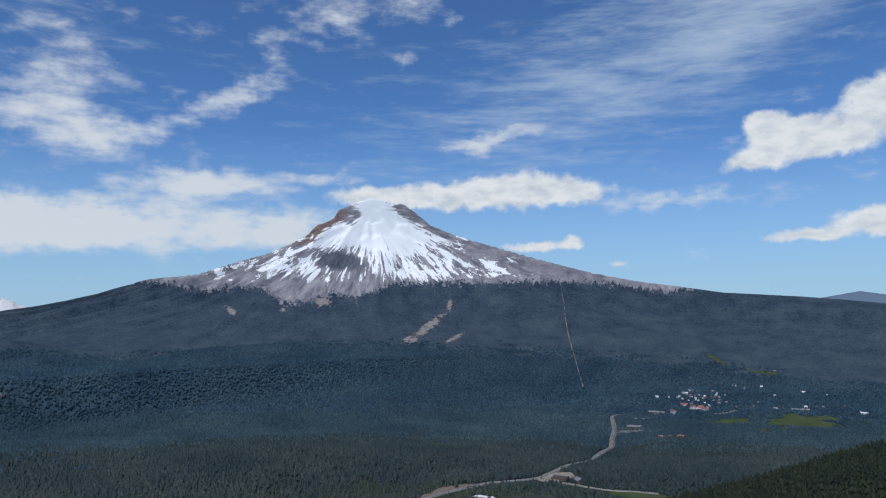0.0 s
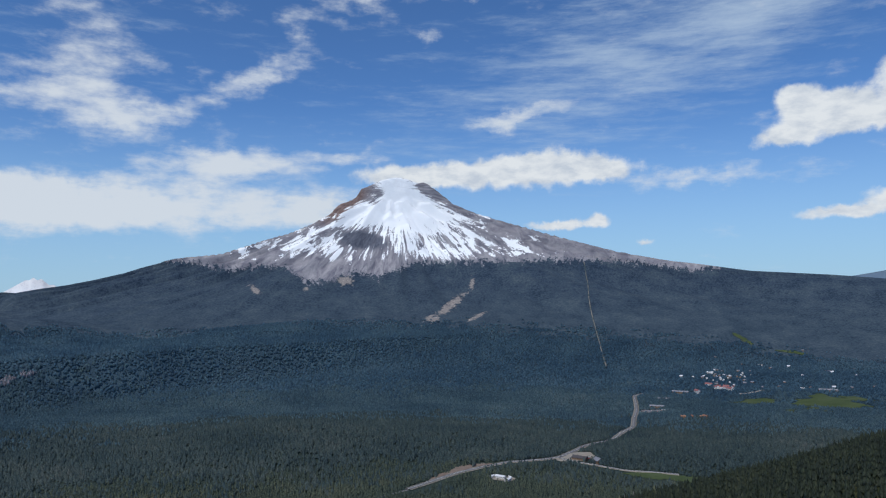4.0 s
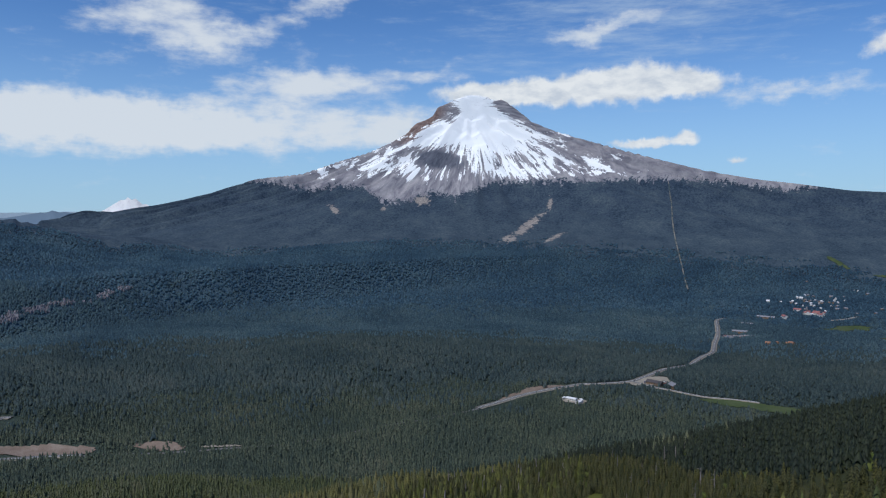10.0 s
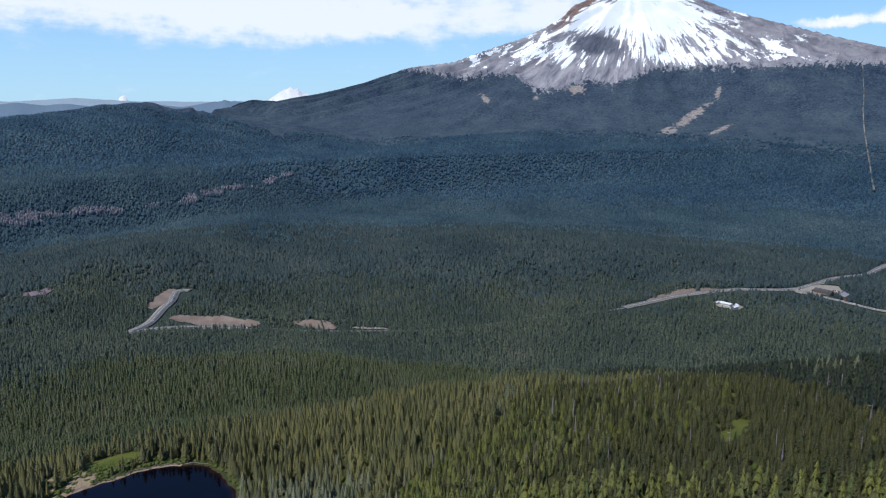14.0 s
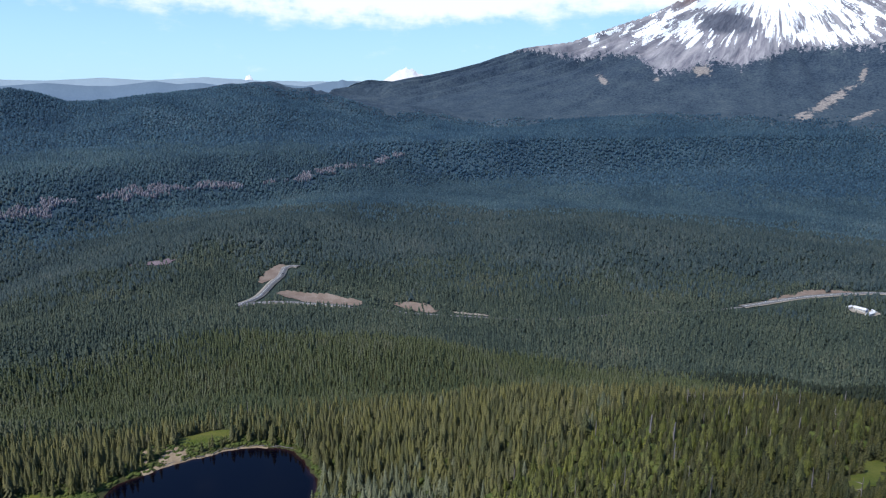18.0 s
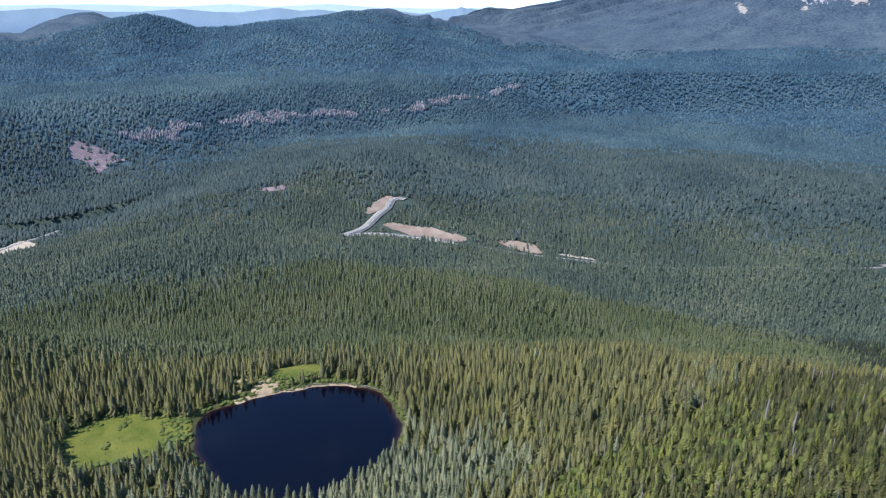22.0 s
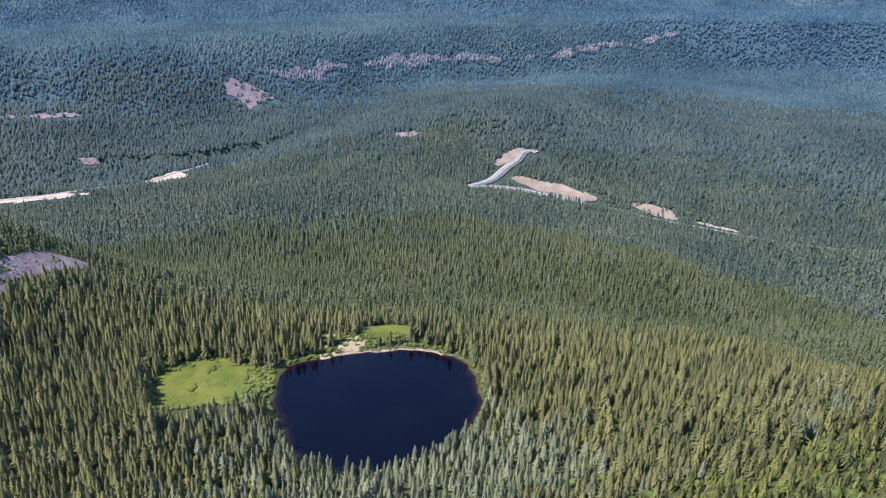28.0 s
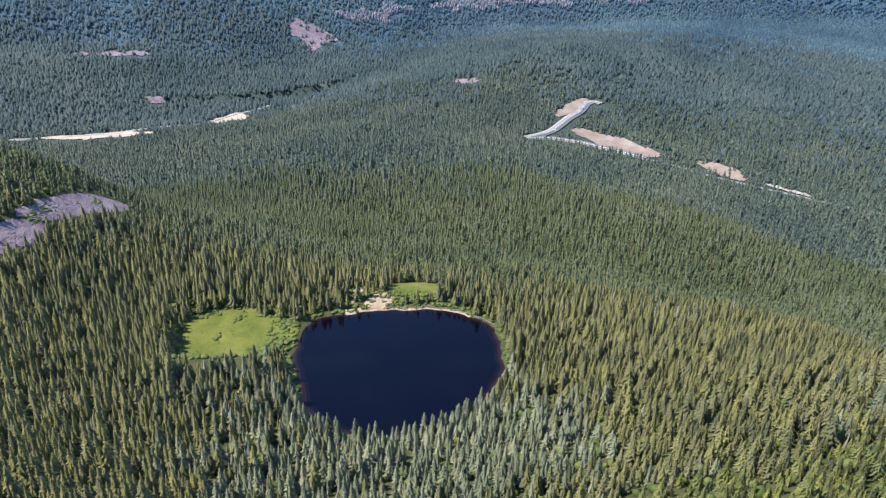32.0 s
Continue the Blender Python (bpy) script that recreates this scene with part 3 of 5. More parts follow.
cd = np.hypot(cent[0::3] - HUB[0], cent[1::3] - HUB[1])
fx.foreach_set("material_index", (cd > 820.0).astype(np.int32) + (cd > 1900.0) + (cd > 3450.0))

mount_az = np.concatenate([np.arange(-44, 48, 0.18), np.arange(48, 104.01, 0.35)])
mount_r = np.concatenate([np.geomspace(MOUNT_R, 7200, 70), np.linspace(7250, 12000, 100), np.geomspace(12100, 30000, 20)])
mx, my, mz, mv, mf = polar_patch(mount_az, mount_r)
mount = new("snowy_mountain", smooth(mesh_of("snowy_mountain", mv, mf)))
tagged(mount, "tall snow-streaked volcano of grey and reddish rock above dark forest", "mountain", kind="structure")
away = np.hypot(mx - HUB[0], my - HUB[1])
bear = np.degrees(np.arctan2(HUB[0] - mx, my - HUB[1]))
lift = np.degrees(np.arctan2(mz - HUB[2], away))
# snow field: wide below the crater, fanning into streaks, thin on the ribs at both sides
mid = np.interp(lift, (2.9, 3.8, 4.8, 5.7, 6.7, 7.5, 8.4, 9.3), (6.2, 6.3, 5.8, 6.2, 5.7, 5.4, 5.8, 6.0))
half = np.interp(lift, (2.9, 3.8, 4.8, 5.7, 6.7, 7.5, 8.4, 9.3), (13.0, 11.0, 8.0, 6.0, 4.3, 2.8, 1.8, 1.6))
snow_share = 0.8 * np.maximum(-0.9, 1 - (np.abs(bear - mid) / half) ** 2) + np.interp(lift, (2.3, 2.9, 3.5, 4.2, 4.8, 5.5, 6.2, 9.3), (-1.4, -0.65, -0.38, -0.34, -0.3, 0.05, 0.5, 0.45))
# the dark headwall, crags round the crater, scree fans
snow_share -= hill(bear, lift, 8.8, 4.35, 2.4, 1.9, 0.7, 10) + hill(bear, lift, 7.0, 5.2, 0.7, 0.9, 0.3, 10) + hill(bear, lift, 7.4, 8.2, 1.5, 0.5, 0.4, 30) + hill(bear, lift, 8.2, 7.7, 1.5, 0.7, 0.3, 30) + hill(bear, lift, 10.3, 7.2, 1.4, 2.3, 0.42, -37) + hill(bear, lift, 1.8, 7.6, 1.6, 2.4, 0.4, 27)
snow_share -= hill(bear, lift, 5.5, 8.7, 0.7, 0.45, 0.18) + hill(bear, lift, 3.5, 8.6, 1.5, 0.6, 0.4, 27) + hill(bear, lift, 7.0, 2.9, 0.7, 1.6, 0.7) + hill(bear, lift, 4.2, 3.6, 0.5, 0.35, 1.1, 40)
snow_share -= hill(bear, lift, 9.5, 1.2, 0.8, 6, 1.0)
line = np.interp(bear, (-44, -22, -18, -14, -9, -3, 0.6, 4.3, 7.5, 9.5, 11.2, 13.3, 15.0, 17, 19, 23, 26, 32, 104),
                 (3.0, 2.4, 1.5, 2.2, 2.6, 2.5, 2.55, 2.5, 1.3, 1.7, 1.0, 0.9, 2.2, 2.2, 1.95, 2.6, 2.6, 3.0, 3.0))
forest_share = line - lift
fan_turn = np.arctan2(bear - 5.9, 8.6 - lift)
fan_way = np.hypot(bear - 5.9, 8.6 - lift)
# bare patches in the woods below: bearing, height, half width, half height, turn
bare = np.zeros_like(lift)
for a, e, w, h, turn in ((17.3, 0.25, 0.75, 0.3, 40), (3.0, -2.2, 0.8, 0.35, -5), (1.5, -1.1, 1.9, 0.42, -38), (-0.3, 0.7, 0.25, 0.7, 10), (-0.6, -2.1, 1.0, 0.2, -25),
                         (3.9, -3.0, 0.45, 0.25, 40), (13.3, 0.35, 0.3, 0.25, -30), (10.2, 1.0, 0.9, 0.5, 0)):
    bare = np.maximum(bare, hill(bear, lift, a, e, 1.0, w, h, turn))
for name, data in (("fan", np.stack([fan_turn, fan_way, lift], 2)), ("cover", np.stack([snow_share, forest_share, bare], 2)),
                   ("rib", np.stack([hill(bear, lift, 10.3, 7.2, 1.0, 2.4, 0.9, -36), hill(bear, lift, 8.8, 4.3, 1.0, 2.2, 0.8, 8), lift], 2))):
    at = mount.data.attributes.new(name, "FLOAT_VECTOR", "POINT")
    at.data.foreach_set("vector", data.astype(np.float32).ravel())


def mountain_material():
    """Snow over rock and scree, woods below the tree line, all edges broken up by noise that fans out from the top."""
    m = bpy.data.materials.new("mountain_side")
    m.use_nodes = True
    nt = m.node_tree
    p = nt.nodes["Principled BSDF"]
    p.inputs["Roughness"].default_value, p.inputs["Specular IOR Level"].default_value = 0.85, 0.15
    fan_at, cover_at = nt.nodes.new("ShaderNodeAttribute"), nt.nodes.new("ShaderNodeAttribute")
    fan_at.attribute_name, cover_at.attribute_name = "fan", "cover"
    cov = nt.nodes.new("ShaderNodeSeparateXYZ")
    nt.links.new(cover_at.outputs["Vector"], cov.inputs[0])
    tc = nt.nodes.new("ShaderNodeTexCoord")

    def fan_noise(sx, sy, detail=5.0, rough=0.6, shift=0.0):
        mp = node(nt, "ShaderNodeMapping", Scale=(sx, sy, 0), Location=(shift, shift, 0))
        nt.links.new(fan_at.outputs["Vector"], mp.inputs[0])
        n = node(nt, "ShaderNodeTexNoise", Scale=1.0, Detail=detail, Roughness=rough, Distortion=0.8)
        nt.links.new(mp.outputs[0], n.inputs["Vector"])
        return n.outputs[0]

    def at_size(size, detail=5.0):
        n = node(nt, "ShaderNodeTexNoise", Scale=1 / size, Detail=detail, Roughness=0.65)
        nt.links.new(tc.outputs["Object"], n.inputs["Vector"])
        return n.outputs[0]

    def edge(v, low, high):
        n = nt.nodes.new("ShaderNodeMapRange")
        n.inputs[1].default_value, n.inputs[2].default_value = low, high
        nt.links.new(v, n.inputs[0])
        return n.outputs[0]

    streaks = maths(nt, "ADD", maths(nt, "ADD", maths(nt, "MULTIPLY", fan_noise(8, 0.4), 2.8), maths(nt, "MULTIPLY", fan_noise(20, 0.6, shift=3.0), 4.4)), maths(nt, "MULTIPLY", fan_noise(46, 1.3, shift=6.0), 1.6))
    s = maths(nt, "ADD", maths(nt, "ADD", cov.outputs[0], maths(nt, "SUBTRACT", streaks, 4.4)), maths(nt, "MULTIPLY", maths(nt, "SUBTRACT", at_size(9), 0.5), 1.5))
    snow = edge(s, 0.02, 0.12)
    # Rock tones run down the fan; the dark blue-grey also paints rib shading.
    rock = ramp(nt, maths(nt, "ADD", maths(nt, "MULTIPLY", fan_noise(18, 0.8, shift=8.0), 0.85), maths(nt, "MULTIPLY", at_size(14), 0.15)),
                [(0.33, (0.12, 0.118, 0.145)), (0.46, (0.22, 0.21, 0.235)), (0.56, (0.3, 0.285, 0.3)), (0.7, (0.4, 0.38, 0.385))])
    red = ramp(nt, at_size(18), [(0.35, (0.13, 0.09, 0.085)), (0.65, (0.29, 0.205, 0.18))])
    sepf = nt.nodes.new("ShaderNodeSeparateXYZ")
    nt.links.new(fan_at.outputs["Vector"], sepf.inputs[0])
    rib_at = nt.nodes.new("ShaderNodeAttribute")
    rib_at.attribute_name = "rib"
    rib = nt.nodes.new("ShaderNodeSeparateXYZ")
    nt.links.new(rib_at.outputs["Vector"], rib.inputs[0])
    rock = mixed(nt, edge(rib.outputs[0], 0.2, 0.6), rock, red)
    # Headwall rock in a darker, bluer tone: its shadow is painted in.
    shadowed_rock = ramp(nt, fan_noise(30, 2.0, shift=2.0), [(0.35, (0.07, 0.078, 0.105)), (0.65, (0.15, 0.155, 0.185))])
    rock = mixed(nt, edge(rib.outputs[1], 0.25, 0.6), rock, shadowed_rock)
    col = mixed(nt, snow, rock, (0.92, 0.925, 0.93))
    wood_noise = maths(nt, "ADD", maths(nt, "MULTIPLY", fan_noise(26, 3.0, shift=5.0), 1.2), maths(nt, "MULTIPLY", at_size(10), 0.8))
    f = maths(nt, "ADD", cov.outputs[1], maths(nt, "MULTIPLY", maths(nt, "SUBTRACT", wood_noise, 1.0), 1.7))
    # Blue haze is mixed into both wood colours, bluer on the upper slopes.
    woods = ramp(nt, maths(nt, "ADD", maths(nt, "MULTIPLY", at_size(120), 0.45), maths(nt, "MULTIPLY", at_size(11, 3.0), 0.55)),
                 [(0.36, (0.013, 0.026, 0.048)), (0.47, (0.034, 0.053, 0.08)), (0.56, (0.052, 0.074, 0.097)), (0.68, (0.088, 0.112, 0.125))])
    low_woods_hazed = ramp(nt, maths(nt, "ADD", maths(nt, "MULTIPLY", at_size(120), 0.45), maths(nt, "MULTIPLY", at_size(11, 3.0), 0.55)),
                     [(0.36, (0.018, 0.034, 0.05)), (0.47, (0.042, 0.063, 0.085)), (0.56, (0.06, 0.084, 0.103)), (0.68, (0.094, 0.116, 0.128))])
    woods = mixed(nt, edge(maths(nt, "ADD", sepf.outputs[2], maths(nt, "MULTIPLY", at_size(200), 3.0)), -1.8, 2.6), low_woods_hazed, woods)
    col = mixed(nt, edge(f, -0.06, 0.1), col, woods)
    b = maths(nt, "ADD", cov.outputs[2], maths(nt, "MULTIPLY", maths(nt, "SUBTRACT", at_size(24, 8.0), 0.5), 2.6))
    scree = ramp(nt, at_size(8), [(0.35, (0.16, 0.14, 0.13)), (0.65, (0.36, 0.32, 0.29))])
    col = mixed(nt, edge(b, 0.5, 0.8), col, scree)
    nt.links.new(col, p.inputs["Base Color"])
    bp = node(nt, "ShaderNodeBump", Strength=0.6, Distance=4.0)
    nt.links.new(at_size(9), bp.inputs["Height"])
    nt.links.new(bp.outputs[0], p.inputs["Normal"])
    return m


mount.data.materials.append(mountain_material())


# ---- far ranges ----
def far_range(name, dist, a0, a1, seed, low, rough, peaks, mat, label):
    """A hazy range beyond the ridge: crest by bearing, sloping front and back."""
    r = np.random.RandomState(seed)
    az = np.arange(a0, a1, 0.25)
    crest = low + rough * fbm(az, az * 0 + seed, 6.0, 5)
    for pa, ph, pw in peaks:
        crest = np.maximum(crest, low + (ph - low) * np.maximum(0, 1 - np.abs(az - pa) / pw) ** 1.1)
    a = np.radians(az)
    rows = []
    for d, up in ((dist - 25, -3.0), (dist, None), (dist + 30, -3.0)):
        e = crest if up is None else np.full_like(az, up)
        rows.append(np.stack([HUB[0] - np.sin(a) * d, HUB[1] + np.cos(a) * d, HUB[2] + d * np.tan(np.radians(e))], 1))
    k = len(az)
    i = np.arange(k - 1)
    faces = np.concatenate([np.stack([i + o, i + 1 + o, i + 1 + k + o, i + k + o], 1) for o in (0, k)])
    ob = new(name, mesh_of(name, np.concatenate(rows), faces, mat))
    return tagged(ob, label, "hills", kind="structure")


# Aerial haze is put into these hill colours, paler for the farther range.
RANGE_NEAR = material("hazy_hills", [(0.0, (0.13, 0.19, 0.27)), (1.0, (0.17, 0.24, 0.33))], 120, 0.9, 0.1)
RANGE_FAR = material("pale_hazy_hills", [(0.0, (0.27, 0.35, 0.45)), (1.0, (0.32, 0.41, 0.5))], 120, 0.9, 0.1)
FAR_SNOW = material("far_snow", [(0.0, (0.45, 0.45, 0.52)), (0.45, (0.75, 0.77, 0.82)), (1.0, (0.85, 0.87, 0.9))], 60, 0.8, 0.2)
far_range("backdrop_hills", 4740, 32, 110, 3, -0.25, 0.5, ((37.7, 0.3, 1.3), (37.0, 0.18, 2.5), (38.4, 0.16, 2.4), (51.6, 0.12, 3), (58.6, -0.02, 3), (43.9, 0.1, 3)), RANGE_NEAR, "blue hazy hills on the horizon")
far_range("backdrop_range", 4790, 30, 110, 5, 0.12, 0.4, ((48, 0.42, 5), (55, 0.35, 4), (64, 0.25, 6)), RANGE_FAR, "far mountain range on the horizon, paled by haze in its colour")
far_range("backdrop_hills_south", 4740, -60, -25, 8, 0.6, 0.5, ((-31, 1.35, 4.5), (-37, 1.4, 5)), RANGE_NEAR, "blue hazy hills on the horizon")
far_range("backdrop_snow_peak", 4820, 29, 36.5, 9, -0.6, 0.25, ((32.75, 1.25, 2.6), (32.3, 1.2, 2.2), (33.2, 1.08, 2.8), (31.6, 0.8, 2.4)), FAR_SNOW, "distant snow-covered peak on the horizon")
far_range("backdrop_low_snow_peak", 4850, 43.5, 46.2, 10, -0.6, 0.2, ((44.85, 0.78, 0.9),), FAR_SNOW, "tiny distant snow peak on the horizon")

# ---- plan of the open ground ----
def curve_of(pts, gap=6.0):
    """A smooth line through plan points."""
    p = np.array(pts, float)
    p = np.vstack([2 * p[0] - p[1], p, 2 * p[-1] - p[-2]])
    out = []
    for i in range(1, len(p) - 2):
        n = max(2, int(np.linalg.norm(p[i + 1] - p[i]) / gap))
        u = np.linspace(0, 1, n, endpoint=False)[:, None]
        a, b, c, d = p[i - 1], p[i], p[i + 1], p[i + 2]
        out.append(0.5 * (2 * b + (c - a) * u + (2 * a - 5 * b + 4 * c - d) * u ** 2 + (3 * b - a - 3 * c + d) * u ** 3))
    return np.vstack(out + [p[-2:-1]])


HIGHWAY_WEST = curve_of([(-824, 900), (-840, 958), (-864, 1014), (-884, 1064), (-910, 1106), (-908, 1126), (-896, 1130)])
HIGHWAY_BEND = curve_of([(-822, 895), (-816, 925), (-798, 955), (-768, 982), (-725, 1003), (-680, 1018)])
HIGHWAY_MID = curve_of([(-680, 1018), (-640, 1038), (-556, 1072), (-470, 1110), (-330, 1200), (-200, 1300), (-101, 1379)])
HIGHWAY_EAST = curve_of([(-101, 1379), (-45, 1450), (22, 1510), (90, 1572), (150, 1595), (218, 1640), (298, 1773), (355, 1864), (430, 2010), (500, 2150), (549, 2334), (610, 2560), (680, 2880), (735, 2985)])
SIDE_ROAD = curve_of([(218, 1630), (254, 1585), (300, 1560), (345, 1540), (400, 1525), (450, 1512)])
VALLEY_ROAD = curve_of([(-1420, 190), (-1400, 260), (-1376, 329), (-1372, 398), (-1383, 461), (-1390, 516), (-1432, 587), (-1450, 640), (-1480, 700)])
TOWN_ROAD = curve_of([(1120, 2960), (1190, 2990), (1250, 3035)])


def off_line(x, y, line, reach):
    """Distance to a line, worked out only close to it."""
    d = np.full(np.shape(x), 1e9)
    near = (x > line[:, 0].min() - reach) & (x < line[:, 0].max() + reach) & (y > line[:, 1].min() - reach) & (y < line[:, 1].max() + reach)
    px, py = x[near], y[near]
    best = np.full(px.shape, 1e9)
    for i in range(0, len(line), 1):
        best = np.minimum(best, np.hypot(px - line[i, 0], py - line[i, 1]))
    d[near] = best
    return d


def oval(cx, cy, rx, ry, turn=0.0, ragged=0.18, size=14.0):
    """A clearing: below 1 inside. turn: degrees of its long side from +x."""
    c, s = math.cos(radians(turn)), math.sin(radians(turn))

    def reach(x, y):
        u, w = (x - cx) * c + (y - cy) * s, -(x - cx) * s + (y - cy) * c
        return np.hypot(u / rx, w / ry) + ragged * fbm(x + 31, y - 12, size, 3)
    return reach


def box_oval(cx, cy, rx, ry, turn=0.0, ragged=0.18, size=14.0):
    r = max(rx, ry) * 1.35
    return (oval(cx, cy, rx, ry, turn, ragged, size), (cx - r, cx + r, cy - r, cy + r))


TALUS = box_oval(-500, 226, 44, 13, 133, 0.45, 18)
TALUS_UP = box_oval(-455, 180, 26, 10, 120, 0.3, 14)
MEADOW_NORTH = box_oval(-333, 404, 22, 11, 62, 0.3, 12)
RIDGE_GAP = box_oval(52, 388, 5, 30, -12, 0.9, 9)
SCAR = box_oval(-1890, 975, 75, 42, 60, 0.55, 40)
SCAR_LOW = box_oval(-1845, 958, 45, 24, 150, 0.5, 30)
OUTCROP = box_oval(-1120, 980, 40, 16, 35, 1.0, 14)
CUT_A = box_oval(-751, 1023, 92, 20, 14, 0.3, 22)
CUT_B = box_oval(-592, 1082, 40, 14, 8, 0.3, 20)
CUT_C = box_oval(-498, 1110, 36, 7, 20, 0.3, 20)
WEST_BANK = box_oval(-908, 1072, 66, 17, 115, 0.4, 20)
EAST_CUT = box_oval(8, 1508, 92, 15, 40, 0.35, 22)
LODGE_LOT = box_oval(258, 1640, 66, 30, 48, 0.25, 24)
STATION_LOT = box_oval(84, 1440, 26, 18, 30, 0.3, 14)
BEND_LOT = box_oval(648, 2490, 50, 42, 60, 0.35, 24)
GREEN_STRIP = box_oval(450, 1482, 125, 27, -18, 0.5, 30)
TOWN_FIELD = box_oval(1110, 2760, 120, 60, 40, 1.1, 60)
TOWN_FIELD_EAST = box_oval(1350, 2690, 230, 100, 40, 1.4, 70)
HILL_FIELD = box_oval(1777, 4600, 150, 30, 85, 0.8, 60)
HILL_FIELD_EAST = box_oval(1930, 4260, 110, 40, 160, 0.9, 50)
VALLEY_BAR = box_oval(-1414, 588, 56, 31, 106, 0.5, 24)
VALLEY_BAR_LOW = box_oval(-1360, 338, 84, 30, 66, 0.55, 24)
VALLEY_BAR_SMALL = box_oval(-1368, 478, 34, 13, 70, 0.5, 14)
BENCH_ROCK = box_oval(-1888, 455, 70, 16, 78, 1.1, 18)
KNOLL_ROCK = box_oval(-1602, 488, 20, 14, 60, 0.8, 12)
CLEARINGS = [TALUS, TALUS_UP, MEADOW_NORTH, RIDGE_GAP, SCAR, SCAR_LOW, OUTCROP, CUT_A, CUT_B, CUT_C, WEST_BANK, EAST_CUT, LODGE_LOT, STATION_LOT, BEND_LOT, GREEN_STRIP,
             TOWN_FIELD, TOWN_FIELD_EAST, HILL_FIELD, HILL_FIELD_EAST, VALLEY_BAR, VALLEY_BAR_LOW, VALLEY_BAR_SMALL, BENCH_ROCK, KNOLL_ROCK]
rt = np.random.RandomState(21)
TOWN = [(1100 + rt.normal(0, 32), 3140 + rt.normal(0, 45), 1) for _ in range(9)] + [(1225 + rt.normal(0, 70), 3380 + rt.normal(0, 90), 0) for _ in range(34)]
TOWN += [(1560 + rt.normal(0, 230), 3350 + rt.normal(0, 260), 0) for _ in range(24)] + [(1490, 2975, 2), (1700, 2880, 3), (900, 3020, 4), (975, 3030, 1)]
TOWN += [(1750 + rt.normal(0, 160), 3700 + rt.normal(0, 200), 0) for _ in range(10)]


def lawn(name, clearing, mat, label, category, gap=3.0, up=0.35, bank=None):
    """Ground cover over a clearing, laid on the land."""
    reach, (x0, x1, y0, y1) = clearing
    nx, ny = int((x1 - x0) / gap) + 2, int((y1 - y0) / gap) + 2
    x, y = np.meshgrid(np.linspace(x0, x1, nx), np.linspace(y0, y1, ny))
    z = terrain(x, y) + up + fbm(x, y, gap * 2.5, 2) * gap * 0.16
    if bank:
        d = np.hypot(x - HUB[0], y - HUB[1])
        z = z + bank[0] * step(-bank[1], bank[1], d - math.hypot((x0 + x1) / 2 - HUB[0], (y0 + y1) / 2 - HUB[1]) + bank[2] * (x - (x0 + x1) / 2))
    inside = reach(x, y) < 1.0
    i = (np.arange(ny - 1)[:, None] * nx + np.arange(nx - 1)[None, :]).ravel()
    q = np.stack([i, i + 1, i + nx + 1, i + nx], 1)
    q = q[inside.ravel()[q].sum(1) >= 3]
    used, inv = np.unique(q, return_inverse=True)
    v = np.stack([c.ravel() for c in place(x, y, z)], 1)[used]
    ob = new(name, smooth(mesh_of(name, v, inv.reshape(-1, 4), mat)))
    return tagged(ob, label, category, kind="structure")


# ---- lake ----
ang = np.radians(np.arange(0, 360, 2.0))


def shore_ring(grow, level=0.0, cx=-274.0, cy=358.0):
    lo, hi = np.full(ang.shape, 1.0), np.full(ang.shape, 200.0)
    for _ in range(28):
        mid_r = (lo + hi) / 2
        less = lake_reach(cx + np.cos(ang) * mid_r, cy + np.sin(ang) * mid_r) < grow
        lo, hi = np.where(less, mid_r, lo), np.where(less, hi, mid_r)
    return np.stack([cx + np.cos(ang) * lo, cy + np.sin(ang) * lo, np.full(ang.shape, level)], 1)


def band(name, inner, outer, mat, label):
    n = len(ang)
    i = np.arange(n)
    if inner is None:
        v = np.vstack([shore_ring(outer), [(-274.0, 358.0, 0.0)]])
        f = np.stack([i, (i + 1) % n, np.full(n, n)], 1)
    else:
        v = np.vstack([shore_ring(inner), shore_ring(outer)])
        f = np.stack([i, i + n, (i + 1) % n + n, (i + 1) % n], 1)
    ob = new(name, mesh_of(name, v, f, mat))
    return tagged(ob, label, "lake", kind="structure")


band("lake_water", None, 0.93, WATER, "dark blue still water of the small lake")
band("lake_shallows", 0.93, 0.965, SHALLOW, "dim shallow water along the shore")
band("lake_shelf", 0.965, 0.992, SHELF, "brownish shallow water over the shelf of the shore")
band("lake_margin", 0.992, 1.03, MARGIN, "reddish-brown shallow margin of the lake")


def shore_sand(x, y):
    r = lake_reach(x, y)
    turn = np.degrees(np.arctan2(y - 358, x + 274))
    side = np.maximum(step(96, 108, turn) * step(182, 176, turn), step(-168, -178, turn))
    wide = 1.014 + 0.36 * step(138, 168, np.abs(turn)) * np.clip(0.35 + 2.2 * fbm(x, y, 10, 3), 0, 1.2)
    return np.where((r > 0.97) & (side > 0.5), r / wide, 2.0)


lawn("lake_beach", (shore_sand, (-350, -220, 300, 440)), SAND, "pale sandy shore with driftwood along the lake", "shore", 1.2, 0.25)
lawn("meadow", (lambda x, y: np.where(lake_reach(x, y) > 1.0, meadow_reach(x, y) / 1.06, 2.0), (-400, -290, 235, 330)), GRASS, "bright green wet meadow beside the lake", "meadow", 1.6, 0.25)
lawn("meadow", MEADOW_NORTH, GRASS, "small bright green meadow above the shore", "meadow", 1.6, 0.3)
lawn("talus_field", TALUS, ROCK, "grey-violet talus slope with tufts of yellow grass", "talus", 2.0, 0.5)
lawn("talus_field", TALUS_UP, ROCK, "grey-violet talus slope with tufts of yellow grass", "talus", 2.0, 0.5)
